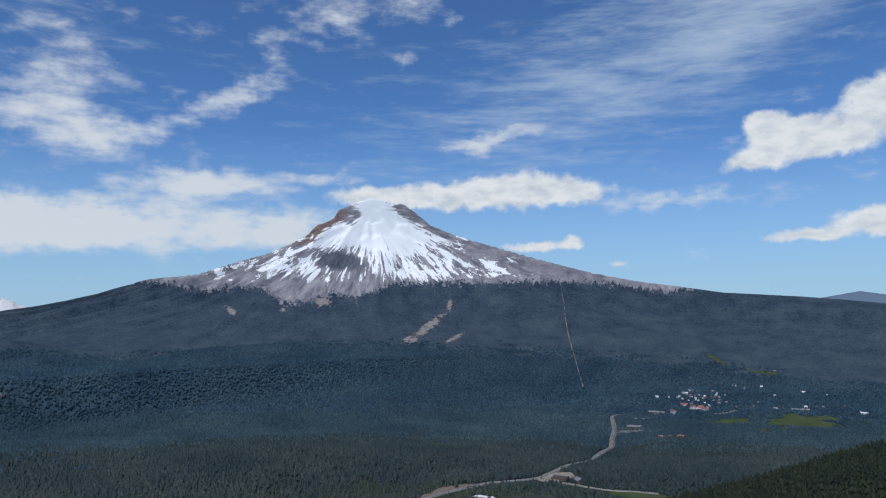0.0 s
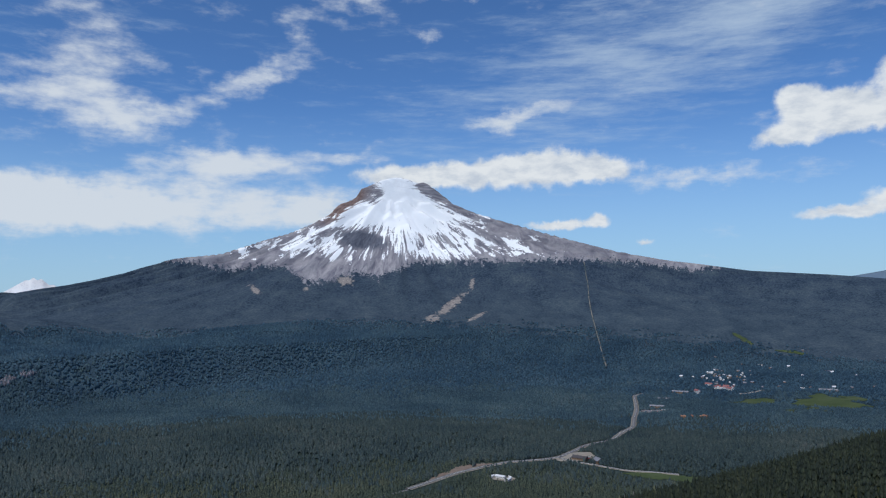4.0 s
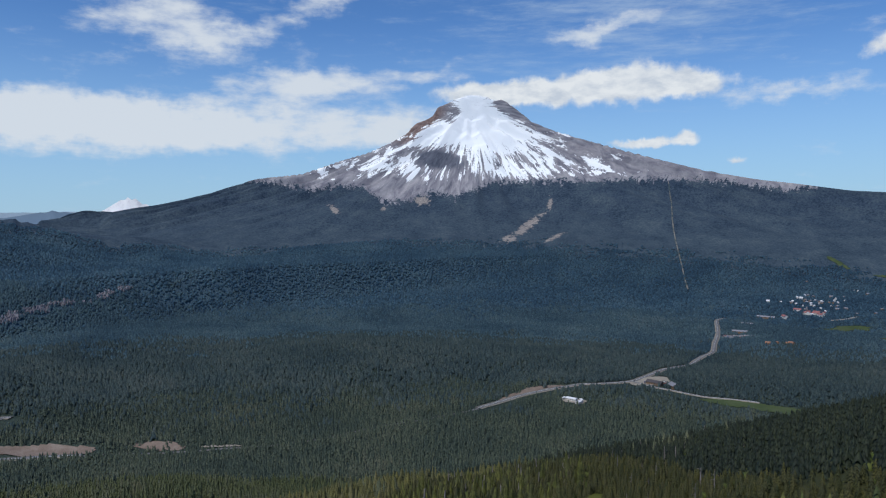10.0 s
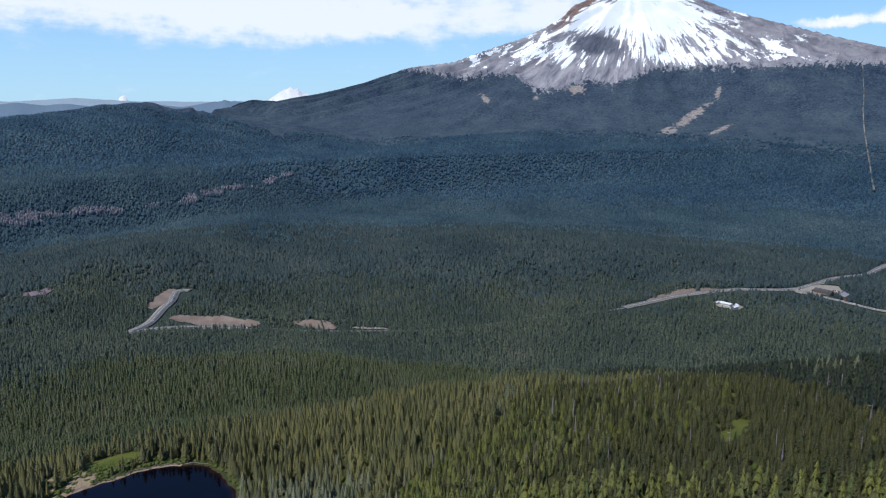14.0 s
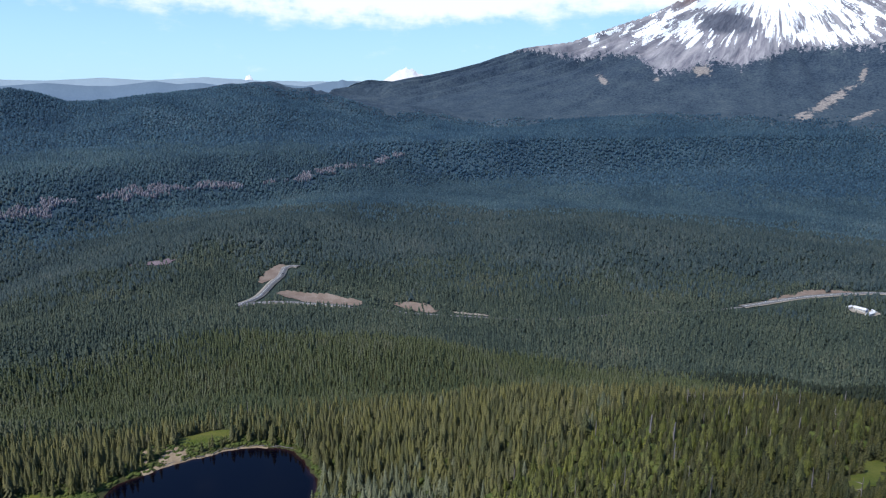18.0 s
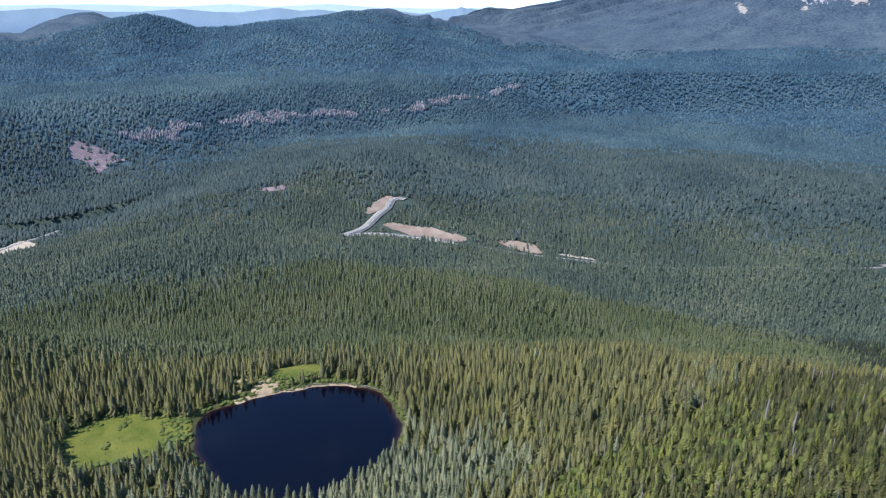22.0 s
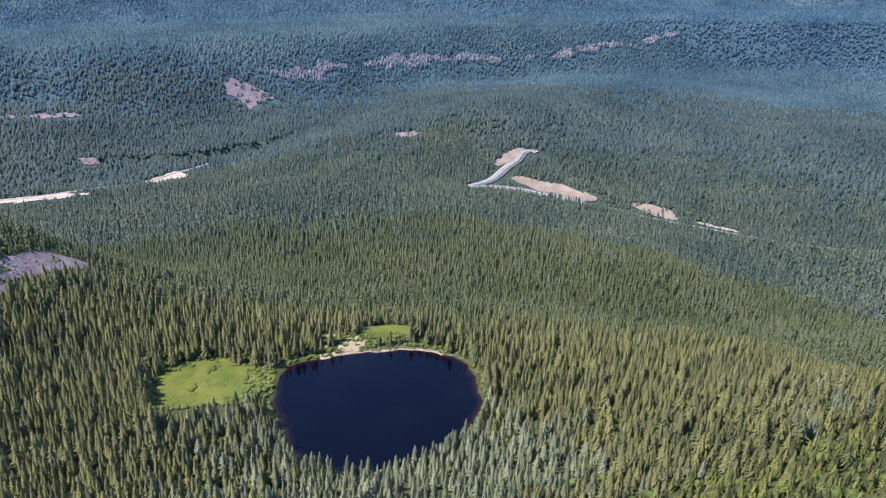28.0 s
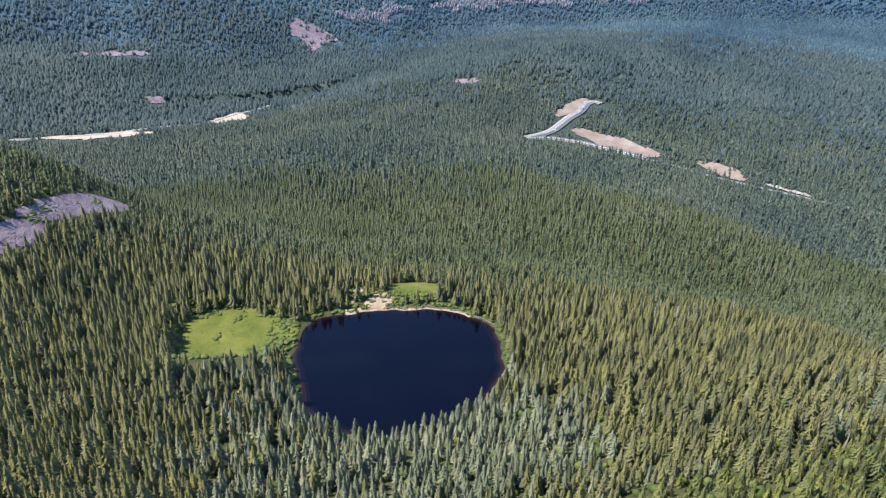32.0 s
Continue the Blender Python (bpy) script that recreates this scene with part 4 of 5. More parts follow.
lawn("glade", RIDGE_GAP, GRASS, "narrow grassy gap in the ridge wood", "glade", 2.0, 0.4)
lawn("rock_scar", SCAR, ROCK, "bare grey rock slide below the cliffs", "rock slide", 6.0, 2.0)
lawn("rock_scar", SCAR_LOW, ROCK, "bare grey rock slide below the cliffs", "rock slide", 6.0, 2.0)
lawn("rock_outcrop", OUTCROP, ROCK, "pale rock outcrop among the trees", "rock", 4.0, 1.5)
lawn("road_cut", CUT_A, GRAVEL, "reddish-brown road cut beside the highway", "road cut", 4.0, 1.2)
lawn("road_cut", CUT_B, GRAVEL, "reddish-brown road cut beside the highway", "road cut", 4.0, 1.2)
lawn("road_cut", CUT_C, PALE_GRAVEL, "pale gravel verge of the highway", "road cut", 4.0, 1.2)
lawn("road_cut", WEST_BANK, GRAVEL, "brown road cut above the highway bend", "road cut", 4.0, 1.0)
lawn("road_cut", EAST_CUT, GRAVEL, "brown gravel verge along the highway", "road cut", 4.0, 1.0)
lawn("parking_lot", LODGE_LOT, PALE_GRAVEL, "grey parking lot of the roadside lodge", "parking lot", 4.0, 1.6)
lawn("parking_lot", STATION_LOT, PALE_GRAVEL, "pale gravel yard round the white buildings", "parking lot", 4.0, 1.2)
lawn("parking_lot", BEND_LOT, ASPHALT, "grey parking lot at the highway bend", "parking lot", 5.0, 1.6)
lawn("grass_strip", GREEN_STRIP, DULL_GRASS, "light green grass strip in the valley", "meadow", 5.0, 1.2)
lawn("village_field", TOWN_FIELD, DULL_GRASS, "light green field below the village", "meadow", 8.0, 2.0)
lawn("village_field", TOWN_FIELD_EAST, DULL_GRASS, "light green field below the village", "meadow", 8.0, 2.0)
lawn("hill_clearing", HILL_FIELD, DULL_GRASS, "pale grassy clearing on the far slope", "meadow", 12.0, 3.0)
lawn("hill_clearing", HILL_FIELD_EAST, DULL_GRASS, "pale grassy clearing on the far slope", "meadow", 12.0, 3.0)
lawn("gravel_bar", VALLEY_BAR, WHITE_GRAVEL, "pale gravel beside the valley road", "gravel", 5.0, 1.5)
lawn("gravel_bar", VALLEY_BAR_LOW, WHITE_GRAVEL, "pale gravel beside the valley road", "gravel", 5.0, 1.5)
lawn("gravel_bar", VALLEY_BAR_SMALL, WHITE_GRAVEL, "small pale gravel patch beside the valley road", "gravel", 4.0, 1.5)
lawn("rock_outcrop", BENCH_ROCK, ROCK, "bare grey rock on the bench below the far slope", "rock", 5.0, 2.0)
lawn("rock_outcrop", KNOLL_ROCK, ROCK, "small bare rock on a wooded knoll", "rock", 4.0, 2.0)


def ribbon(name, line, width, mat, label, up, category="road", kind="structure"):
    t = np.gradient(line, axis=0)
    t /= np.linalg.norm(t, axis=1)[:, None]
    side = np.stack([-t[:, 1], t[:, 0]], 1)
    z = terrain(line[:, 0], line[:, 1])
    z = np.convolve(np.pad(z, 3, mode="edge"), np.ones(7) / 7, "valid") + up
    rows = []
    for o, drop in ((-width / 2, -0.8), (-width / 2, 0.0), (width / 2, 0.0), (width / 2, -0.8)):
        p = line + side * o
        rows.append(np.stack(place(p[:, 0], p[:, 1], np.maximum(z, terrain(p[:, 0], p[:, 1]) + up * 0.6) + drop), 1))
    n = len(line)
    i = np.arange(n - 1)
    f = np.concatenate([np.stack([i + k * n, i + 1 + k * n, i + 1 + (k + 1) * n, i + (k + 1) * n], 1) for k in range(3)])
    ob = new(name, mesh_of(name, np.concatenate(rows), f, mat))
    return tagged(ob, label, category, kind=kind)


for line, what in ((HIGHWAY_WEST, "highway"), (HIGHWAY_BEND, "highway"), (HIGHWAY_MID, "highway"), (HIGHWAY_EAST, "highway"), (VALLEY_ROAD, "road"), (SIDE_ROAD, "road"), (TOWN_ROAD, "road")):
    if line is HIGHWAY_MID:
        ribbon(what, line, 6, ASPHALT, "grey two-lane asphalt road hidden in the forest", 0.4)
        continue
    ribbon(what + "_shoulder", line, 12 if line is VALLEY_ROAD else 17 if what == "highway" else 12, WHITE_GRAVEL if line is VALLEY_ROAD else PALE_GRAVEL, "pale gravel shoulder of the road", 1.4)
    ribbon(what, line, 11 if what == "highway" else 7, ASPHALT, "grey two-lane asphalt road through the forest", 1.9)
    ribbon(what + "_marking", line, 0.3, PAINT, "pale line along the road's middle", 2.1, "marking")
ski_run = curve_of([(1252, 7508), (1130, 6601), (1020, 5900), (967, 5553), (832, 4522), (718, 3643)], 60)
ribbon("cleared_strip", ski_run, 7.5, TRACK, "long pale strip cleared through the far forest", 7.0, "clearing")

# ---- forest ----
def fir(tiers, boughs, seed, width=0.17, notch=0.42, taper=0.95, base=0.08, lap=1.9):
    """A fir of height 1: whorls of drooping boughs one above the other, each a star of pointed boughs round the stem."""
    r = np.random.RandomState(seed)
    v, f = [], []
    for i in range(tiers):
        u = i / tiers
        low = base + (1 - base) * u
        top = min(1.0, low + (1 - base) * lap / tiers) if i < tiers - 1 else 1.0
        reach = width * (1 - u) ** taper * (0.82 if i == 0 and tiers > 2 else 1.0) + 0.008
        k, ph = len(v), r.rand() * 6.28
        for b in range(boughs):
            a = ph + (b + r.uniform(-0.22, 0.22)) * 2 * math.pi / boughs
            out = reach * r.uniform(0.72, 1.2)
            v.append((math.cos(a) * out, math.sin(a) * out, low - 0.1 * out + r.uniform(-0.3, 0.3) / tiers * 0.5))
            a += math.pi / boughs
            out = reach * notch * r.uniform(0.75, 1.25)
            v.append((math.cos(a) * out, math.sin(a) * out, low + 0.35 / tiers * r.uniform(0.6, 1.2)))
        v.append((r.uniform(-0.01, 0.01), r.uniform(-0.01, 0.01), top))
        n = 2 * boughs
        f += [(k + b, k + (b + 1) % n, k + n) for b in range(n)]
    return np.array(v), np.array(f)


def planted(name, xs, ys, heights, forms, mat, label, seed, girth=1.0, category="forest", sink=0.3):
    """All plants of one stand as one mesh."""
    r = np.random.RandomState(seed)
    zs = terrain(xs, ys)
    d = np.hypot(xs - HUB[0], ys - HUB[1])
    k = drawn_in(d) / d
    X, Y, Z = place(xs, ys, zs)
    pick = r.randint(0, len(forms), len(xs))
    spin, fat = r.rand(len(xs)) * 6.28, girth * r.uniform(0.7, 1.3, len(xs))
    vs, fs, tints, base = [], [], [], 0
    own = r.rand(len(xs))
    for i, (tv, tf) in enumerate(forms):
        s = np.where(pick == i)[0]
        if not len(s):
            continue
        c, w = np.cos(spin[s])[:, None], np.sin(spin[s])[:, None]
        h = (heights[s] * k[s])[:, None]
        px, py = tv[None, :, 0] * h * fat[s][:, None], tv[None, :, 1] * h * fat[s][:, None]
        v = np.stack([X[s][:, None] + px * c - py * w, Y[s][:, None] + px * w + py * c, Z[s][:, None] - sink + tv[None, :, 2] * h], 2)
        f = tf[None] + (np.arange(len(s)) * len(tv))[:, None, None] + base
        vs.append(v.reshape(-1, 3)), fs.append(f.reshape(-1, 3))
        base += v.shape[0] * v.shape[1]
        tints.append(np.repeat(own[s], len(tv)))
    ob = new(name, mesh_of(name, np.concatenate(vs), np.concatenate(fs), mat))
    ob.data.attributes.new("tint", "FLOAT", "POINT").data.foreach_set("value", np.concatenate(tints).astype(np.float32))
    return tagged(ob, label, category, kind="stuff")


def scattered(r0, r1, gap, a0, a1, seed):
    """Uneven places about one gap apart, between two distances and two bearings."""
    r = np.random.RandomState(seed)
    n = int(2 * r1 / gap)
    gx, gy = np.meshgrid(np.arange(n) * gap - r1, np.arange(n) * gap - r1)
    gx, gy = gx.ravel(), gy.ravel()
    gx, gy = gx + r.uniform(-0.48, 0.48, gx.shape) * gap, gy + r.uniform(-0.48, 0.48, gy.shape) * gap
    d, a = np.hypot(gx, gy), np.degrees(np.arctan2(-gx, gy))
    s = (d > r0) & (d < r1) & (a > a0) & (a < a1)
    return HUB[0] + gx[s], HUB[1] + gy[s]


# skyline of the land by bearing and distance, to leave out woods in dead ground
_sa = np.arange(-46, 106, 0.5)
_sr = np.geomspace(60, 4600, 260)
_ga, _gr = np.meshgrid(np.radians(_sa), _sr)
_gx, _gy = HUB[0] - np.sin(_ga) * _gr, HUB[1] + np.cos(_ga) * _gr
_gel = np.degrees(np.arctan2(terrain(_gx, _gy) - 238, _gr))
_gtop = np.maximum.accumulate(_gel, axis=0)


def in_view(x, y, h=24.0):
    d = np.hypot(x - HUB[0], y - HUB[1])
    a = np.degrees(np.arctan2(HUB[0] - x, y - HUB[1]))
    i = np.clip(np.searchsorted(_sr, d * 0.97), 0, len(_sr) - 1)
    j = np.clip(((a + 46) / 0.5).astype(int), 0, len(_sa) - 1)
    return np.degrees(np.arctan2(terrain(x, y) + h - 238, d)) > _gtop[i, j] - np.where((d < 900) | (a > 55), 9.0, 1.6 * np.minimum(1, 700 / d))


BROKEN = [c[0] for c in (RIDGE_GAP, OUTCROP, BENCH_ROCK, KNOLL_ROCK, SCAR, SCAR_LOW, TALUS_UP, CUT_B, CUT_C, EAST_CUT, VALLEY_BAR_SMALL, HILL_FIELD, HILL_FIELD_EAST)]


DEEP = [c[0] for c in (VALLEY_BAR, VALLEY_BAR_LOW)]


def open_ground(x, y):
    """True where trees may stand."""
    ok = (lake_reach(x, y) > 1.07) & (meadow_reach(x, y) > 1.0) & (shore_sand(x, y) > 1.1)
    # towards the camera a clearing shows only if the trees before it stand back
    d = np.hypot(x - HUB[0], y - HUB[1])
    ux, uy = (x - HUB[0]) / d, (y - HUB[1]) / d
    for back in (17.0, 25.0):
        ok &= meadow_reach(x + ux * back, y + uy * back) > 1.0
    for back in (5.0, 11.0):
        ok &= (meadow_reach(x + ux * back, y + uy * back) > 1.0) & (lake_reach(x + ux * back, y + uy * back) > 1.0)
    for reach, (x0, x1, y0, y1) in CLEARINGS:
        rough = reach in BROKEN
        s = np.where((x > x0 - 60) & (x < x1 + 60) & (y > y0 - 60) & (y < y1 + 60))[0]
        for back in (0.0, 12.0, 25.0, 38.0, 50.0) if reach in DEEP else ((0.0, 5.0) if (x1 + x0) / 2 > -600 and (y0 + y1) / 2 < 500 else (0.0, 10.0, 20.0)):
            hit = reach(x[s] + ux[s] * back, y[s] + uy[s] * back) < 1.02
            if rough:
                hit &= vnoise(x[s] / 12.0 + 5, y[s] / 12.0) > -0.16
            ok[s[hit]] = False
    for line, reach in ((HIGHWAY_WEST, 14), (HIGHWAY_BEND, 7), (HIGHWAY_EAST, 12), (SIDE_ROAD, 8), (VALLEY_ROAD, 4), (TOWN_ROAD, 10)):
        for back in (0.0, 6.0) if line is HIGHWAY_BEND else (0.0, 12.0, 22.0):
            ok &= off_line(x + ux * back, y + uy * back, line, 60) > reach
    ok &= (off_line(x, y, ski_run, 120) > 9) & (off_line(x, y, HIGHWAY_MID, 60) > 2)
    for hx, hy, _ in TOWN:
        s = np.hypot(x - hx, y - hy)
        near = s < 160
        along = (x - hx) * ux + (y - hy) * uy
        across = np.abs((x - hx) * uy - (y - hy) * ux)
        ok &= ~(near & (across < 9) & (along > -42) & (along < 12))
    return ok


CLIFF_Y = (1060, 1112, 1234, 1366, 1526, 1755, 1900, 2041, 2147, 2346, 2628, 2700)
CLIFF_X = (-1950, -1947, -1931, -1886, -1866, -1850, -1760, -1690, -1677, -1677, -1668, -1668)
CLIFF_WIDE = (0, 9, 11, 3, 12, 9, 0, 9, 8, 6, 10, 0)


def cliff_rock(x, y):
    """Where bare cliffs break the woods along the edge of the bench."""
    e = np.abs(x - np.interp(y, CLIFF_Y, CLIFF_X) + fbm(y, y * 0, 90, 2) * 25)
    return (e < 120) & (y > 1060) & (y < 2700) & (np.interp(y, CLIFF_Y, CLIFF_WIDE) * (1 + 4.5 * fbm(x, y, 45, 5)) > e)


def stand(name, r0, r1, gap, forms, mat, label, seed, low=15, high=26, a0=-40, a1=98, where=None, girth=1.0, soft=0.0):
    """A wood between two distances; soft: how far its edges run to and fro."""
    x, y = scattered(max(r0 - soft, 0), r1 + soft, gap, a0, a1, seed)
    if soft:
        d = np.hypot(x - HUB[0], y - HUB[1]) + np.random.RandomState(3).uniform(-0.5, 0.5, len(x)) * soft + fbm(x, y, 90, 3) * soft
        x, y = x[(d > r0) & (d < r1)], y[(d > r0) & (d < r1)]
    keep = in_view(x, y)
    x, y = x[keep], y[keep]
    keep = open_ground(x, y) & ~((cliff_rock(x, y) | cliff_rock(x - 22, y + 12)) & (vnoise(x / 11.0, y / 11.0) > 0.06))
    if where is not None:
        keep &= where(x, y)
    x, y = x[keep], y[keep]
    r = np.random.RandomState(seed + 1)
    h = low * 0.75 + (high - low * 0.75) * r.beta(1.6, 1.8, len(x)) * (1 + 0.35 * fbm(x, y, 60, 2))
    return planted(name, x, y, h, forms, mat, label, seed + 2, girth)


def on_ridge(x, y):
    """The dry, thin wood on the slope nearest the flight."""
    return ((x * 0.75 - (y - 330) * 0.35 + fbm(x, y, 120, 3) * 110) > -80) & ~beyond_crest(x, y)


# Parts the lit ridge wood from its darkened copy, by bearing.
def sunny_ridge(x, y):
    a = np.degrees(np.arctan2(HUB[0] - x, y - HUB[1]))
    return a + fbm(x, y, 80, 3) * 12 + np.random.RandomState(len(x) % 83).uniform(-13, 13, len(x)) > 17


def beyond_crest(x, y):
    """Wood on the far side of the ridge, past its crest, and on its shoulder; cloud shade darkens its colour."""
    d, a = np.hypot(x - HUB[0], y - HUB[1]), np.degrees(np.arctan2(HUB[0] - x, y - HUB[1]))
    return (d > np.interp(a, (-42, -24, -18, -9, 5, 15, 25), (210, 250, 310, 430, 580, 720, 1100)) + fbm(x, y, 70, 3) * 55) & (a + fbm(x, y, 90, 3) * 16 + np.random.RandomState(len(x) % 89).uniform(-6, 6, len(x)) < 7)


def blue_wood(x, y):
    """The tall blue-green firs between the ridge and the lake."""
    return np.exp(-((x + 190) / 90) ** 2 - ((y - 320) / 75) ** 2) + 0.5 * fbm(x, y, 50, 3) + np.random.RandomState(len(x) % 97).uniform(-0.3, 0.3, len(x)) > 0.42


FIRS = [fir(9, 6, s, 0.215 + 0.018 * (s % 4), 0.46, 0.85, lap=1.5) for s in range(12)]
LEAN = [fir(7, 5, 140 + s, 0.24 + 0.03 * (s % 3), 0.46, 0.75, lap=1.5) for s in range(12)]
SLIM = [fir(3, 4, 20 + s, 0.24, 0.5, 0.9, lap=1.5) for s in range(8)]
MID = [fir(2, 3, 40 + s, 0.25, 0.6, lap=1.4) for s in range(8)]
FAR = [fir(1, 3, 60 + s, 0.3, 0.65) for s in range(6)]
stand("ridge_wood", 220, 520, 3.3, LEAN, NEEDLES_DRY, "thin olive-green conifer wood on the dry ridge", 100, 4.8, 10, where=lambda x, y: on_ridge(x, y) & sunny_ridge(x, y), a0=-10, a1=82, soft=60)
stand("old_ridge_wood", 220, 620, 3.2, LEAN, NEEDLES_DRY_SHADED, "olive-green conifer wood along the ridge crest, shade in its colour", 105, 4.8, 9.5, where=lambda x, y: on_ridge(x, y) & ~sunny_ridge(x, y), a0=-42, a1=40, soft=60)
stand("ridge_wood_below", 4, 230, 5.5, SLIM, NEEDLES_DRY, "thin olive-green conifer wood on the ridge under the flight", 107, 7, 12, a0=-180, a1=180)
stand("ridge_wood_behind", 230, 420, 6.5, SLIM, NEEDLES_DRY, "thin olive-green conifer wood on the back of the ridge", 108, 7, 12, a0=82, a1=180)
stand("lake_wood", 220, 520, 4.0, FIRS, NEEDLES, "tall dense fir forest round the lake", 110, 7.5, 16.5, where=lambda x, y: ~on_ridge(x, y) & ~blue_wood(x, y) & ~beyond_crest(x, y), a0=-20, a1=82, soft=60)
stand("blue_fir_wood", 220, 520, 4.4, FIRS, NEEDLES_BLUE, "tall blue-green firs on the near shore of the lake", 115, 8, 15.5, where=lambda x, y: ~on_ridge(x, y) & blue_wood(x, y), a0=-20, a1=82, soft=60)
stand("slope_wood", 500, 900, 4.6, SLIM, NEEDLES_SLOPE, "green conifer forest on the slopes beyond the lake", 120, 7, 14, a1=90, soft=60, where=lambda x, y: ~beyond_crest(x, y))
stand("shoulder_wood", 300, 900, 4.6, SLIM, NEEDLES_SHADE, "dense conifer wood beyond the ridge crest, cloud shade in its colour", 125, 8.5, 14, a0=-36, a1=20, soft=50, where=beyond_crest)
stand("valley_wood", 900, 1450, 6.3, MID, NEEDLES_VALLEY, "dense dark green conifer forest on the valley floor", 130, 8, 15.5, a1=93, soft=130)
stand("middle_valley_wood", 1450, 2150, 7.8, FAR, NEEDLES_MIDDLE_HAZED, "dense conifer forest across the valley, tinted blue-green with haze", 135, 8.5, 16, girth=1.35, a1=93, soft=260)
stand("upper_valley_wood", 2150, 3000, 8.5, FAR, NEEDLES_FAR_HAZED, "distant conifer forest with blue haze in its colour", 140, 8, 15, girth=1.75, a1=93, soft=300)
stand("mountain_foot_wood", 3000, 4500, 13.5, FAR, NEEDLES_FOOT_HAZED, "far forest at the foot of the mountain, blue haze in its colour", 150, 9, 16, girth=2.3, a1=93, soft=400)


# bare grey snags among the living trees
def snag(seed):
    r = np.random.RandomState(seed)
    v, f = [], []
    for z, rad in ((0.0, 0.02), (0.5, 0.014), (1.0, 0.002)):
        v += [(math.cos(a) * rad + (r.uniform(-0.02, 0.02) if z else 0), math.sin(a) * rad, z) for a in (0, 2.1, 4.2)]
    for i in range(2):
        for s in range(3):
            a, b = i * 3 + s, i * 3 + (s + 1) % 3
            f += [(a, b, b + 3), (a, b + 3, a + 3)]
    for i in range(7):
        z, a, l = r.uniform(0.3, 0.9), r.uniform(0, 6.28), r.uniform(0.05, 0.12)
        k = len(v)
        v += [(0.01, 0, z), (-0.01, 0, z + 0.015), (math.cos(a) * l, math.sin(a) * l, z + r.uniform(-0.04, 0.03))]
        f += [(k, k + 1, k + 2)]
    return np.array(v), np.array(f)


x, y = scattered(220, 620, 24, -20, 98, 300)
keep = open_ground(x, y) & (on_ridge(x, y) | (vnoise(x / 40, y / 40) > 0.05))
x, y = x[keep], y[keep]
planted("dead_snags", x, y, np.random.RandomState(5).uniform(6, 13, len(x)), [snag(s) for s in range(5)], SNAG, "bare grey dead snags scattered in the ridge wood", 301, 1.6, "snags")


# ---- shrubs, boulders, cliffs ----
def clump(seed, flat=0.75, n=6):
    """A rough rounded clump: a twice-ringed dome with uneven radii."""
    r = np.random.RandomState(seed)
    v = []
    for z, rad in ((0.0, 0.8), (0.45, 1.0), (0.85, 0.6)):
        for s in range(n):
            a = s * 2 * math.pi / n + r.uniform(-0.3, 0.3)
            k = rad * r.uniform(0.7, 1.25)
            v.append((math.cos(a) * k, math.sin(a) * k, (z + r.uniform(-0.12, 0.12) * (z > 0)) * flat))
    v.append((r.uniform(-0.2, 0.2), r.uniform(-0.2, 0.2), flat * 1.05))
    f = []
    for i in range(2):
        for s in range(n):
            a, b = i * n + s, i * n + (s + 1) % n
            f += [(a, b, b + n), (a, b + n, a + n)]
    f += [(2 * n + s, 2 * n + (s + 1) % n, 3 * n) for s in range(n)]
    return np.array(v), np.array(f)


CLUMPS = [clump(s) for s in range(6)]
BOULDERS = [clump(50 + s, 0.9, 5) for s in range(6)]
CRAGS = [clump(80 + s, 3.2, 5) for s in range(6)]
rs = np.random.RandomState(400)
x, y = rs.uniform(-400, -190, 16000), rs.uniform(235, 450, 16000)
r, mr = lake_reach(x, y), meadow_reach(x, y)
turn = np.degrees(np.arctan2(y - 358, x + 274))
rim = (r > 1.03) & (r < 1.3) & (shore_sand(x, y) > 1.05) & (rs.rand(16000) < 0.6)
inner = (mr < 1.02) & (fbm(x, y, 12, 3) > 0.26) & (r > 1.04)
edge = (mr > 0.92) & (mr < 1.4) & (r > 1.05) & (rs.rand(16000) < 0.55)
s = rim | inner | edge
planted("shrubs", x[s], y[s], rs.uniform(0.6, 2.0, s.sum()), CLUMPS, SHRUB, "yellow-green willow shrubs round the meadow and shore", 401, 1.1, "shrubs", 0.1)
s = (mr < 1.0) & (r > 1.04) & (rs.rand(16000) < 0.7)
planted("meadow_tussocks", x[s], y[s], rs.uniform(0.18, 0.6, s.sum()), CLUMPS, GRASS, "pale green tussocks of wet meadow grass", 402, 1.7, "tussocks", 0.05)
s = (shore_sand(x, y) < 1.35) & (r > 1.03) & (rs.rand(16000) < 0.5)
planted("beach_shrubs", x[s], y[s], rs.uniform(0.4, 1.5, s.sum()), CLUMPS, SHRUB, "low green shrubs on the sandy shore", 403, 1.1, "shrubs", 0.1)
x, y = rs.uniform(-570, -420, 16000), rs.uniform(140, 290, 16000)
s = (TALUS[0](x, y) < 1.0) | (TALUS_UP[0](x, y) < 1.0)
x, y = x[s], y[s]
planted("talus_blocks", x, y, rs.uniform(0.25, 0.8, len(x)), BOULDERS, ROCK, "loose grey-violet blocks of the talus slope", 404, 1.1, "rocks", 0.1)
s = fbm(x, y, 14, 3) > 0.32
planted("talus_tufts", x[s], y[s], rs.uniform(0.4, 1.3, s.sum()), CLUMPS, SHRUB, "yellow-green tufts on the talus", 405, 1.2, "shrubs", 0.1)
x, y = rs.uniform(-2050, -1570, 60000), rs.uniform(1050, 2720, 60000)
s = cliff_rock(x, y)
x, y = x[s], y[s]
planted("cliff_crags", x, y, rs.uniform(1.6, 4.2, len(x)), CRAGS, CLIFF, "jagged grey-violet crags of the cliff band among trees", 406, 0.8, "cliff", 1.0)

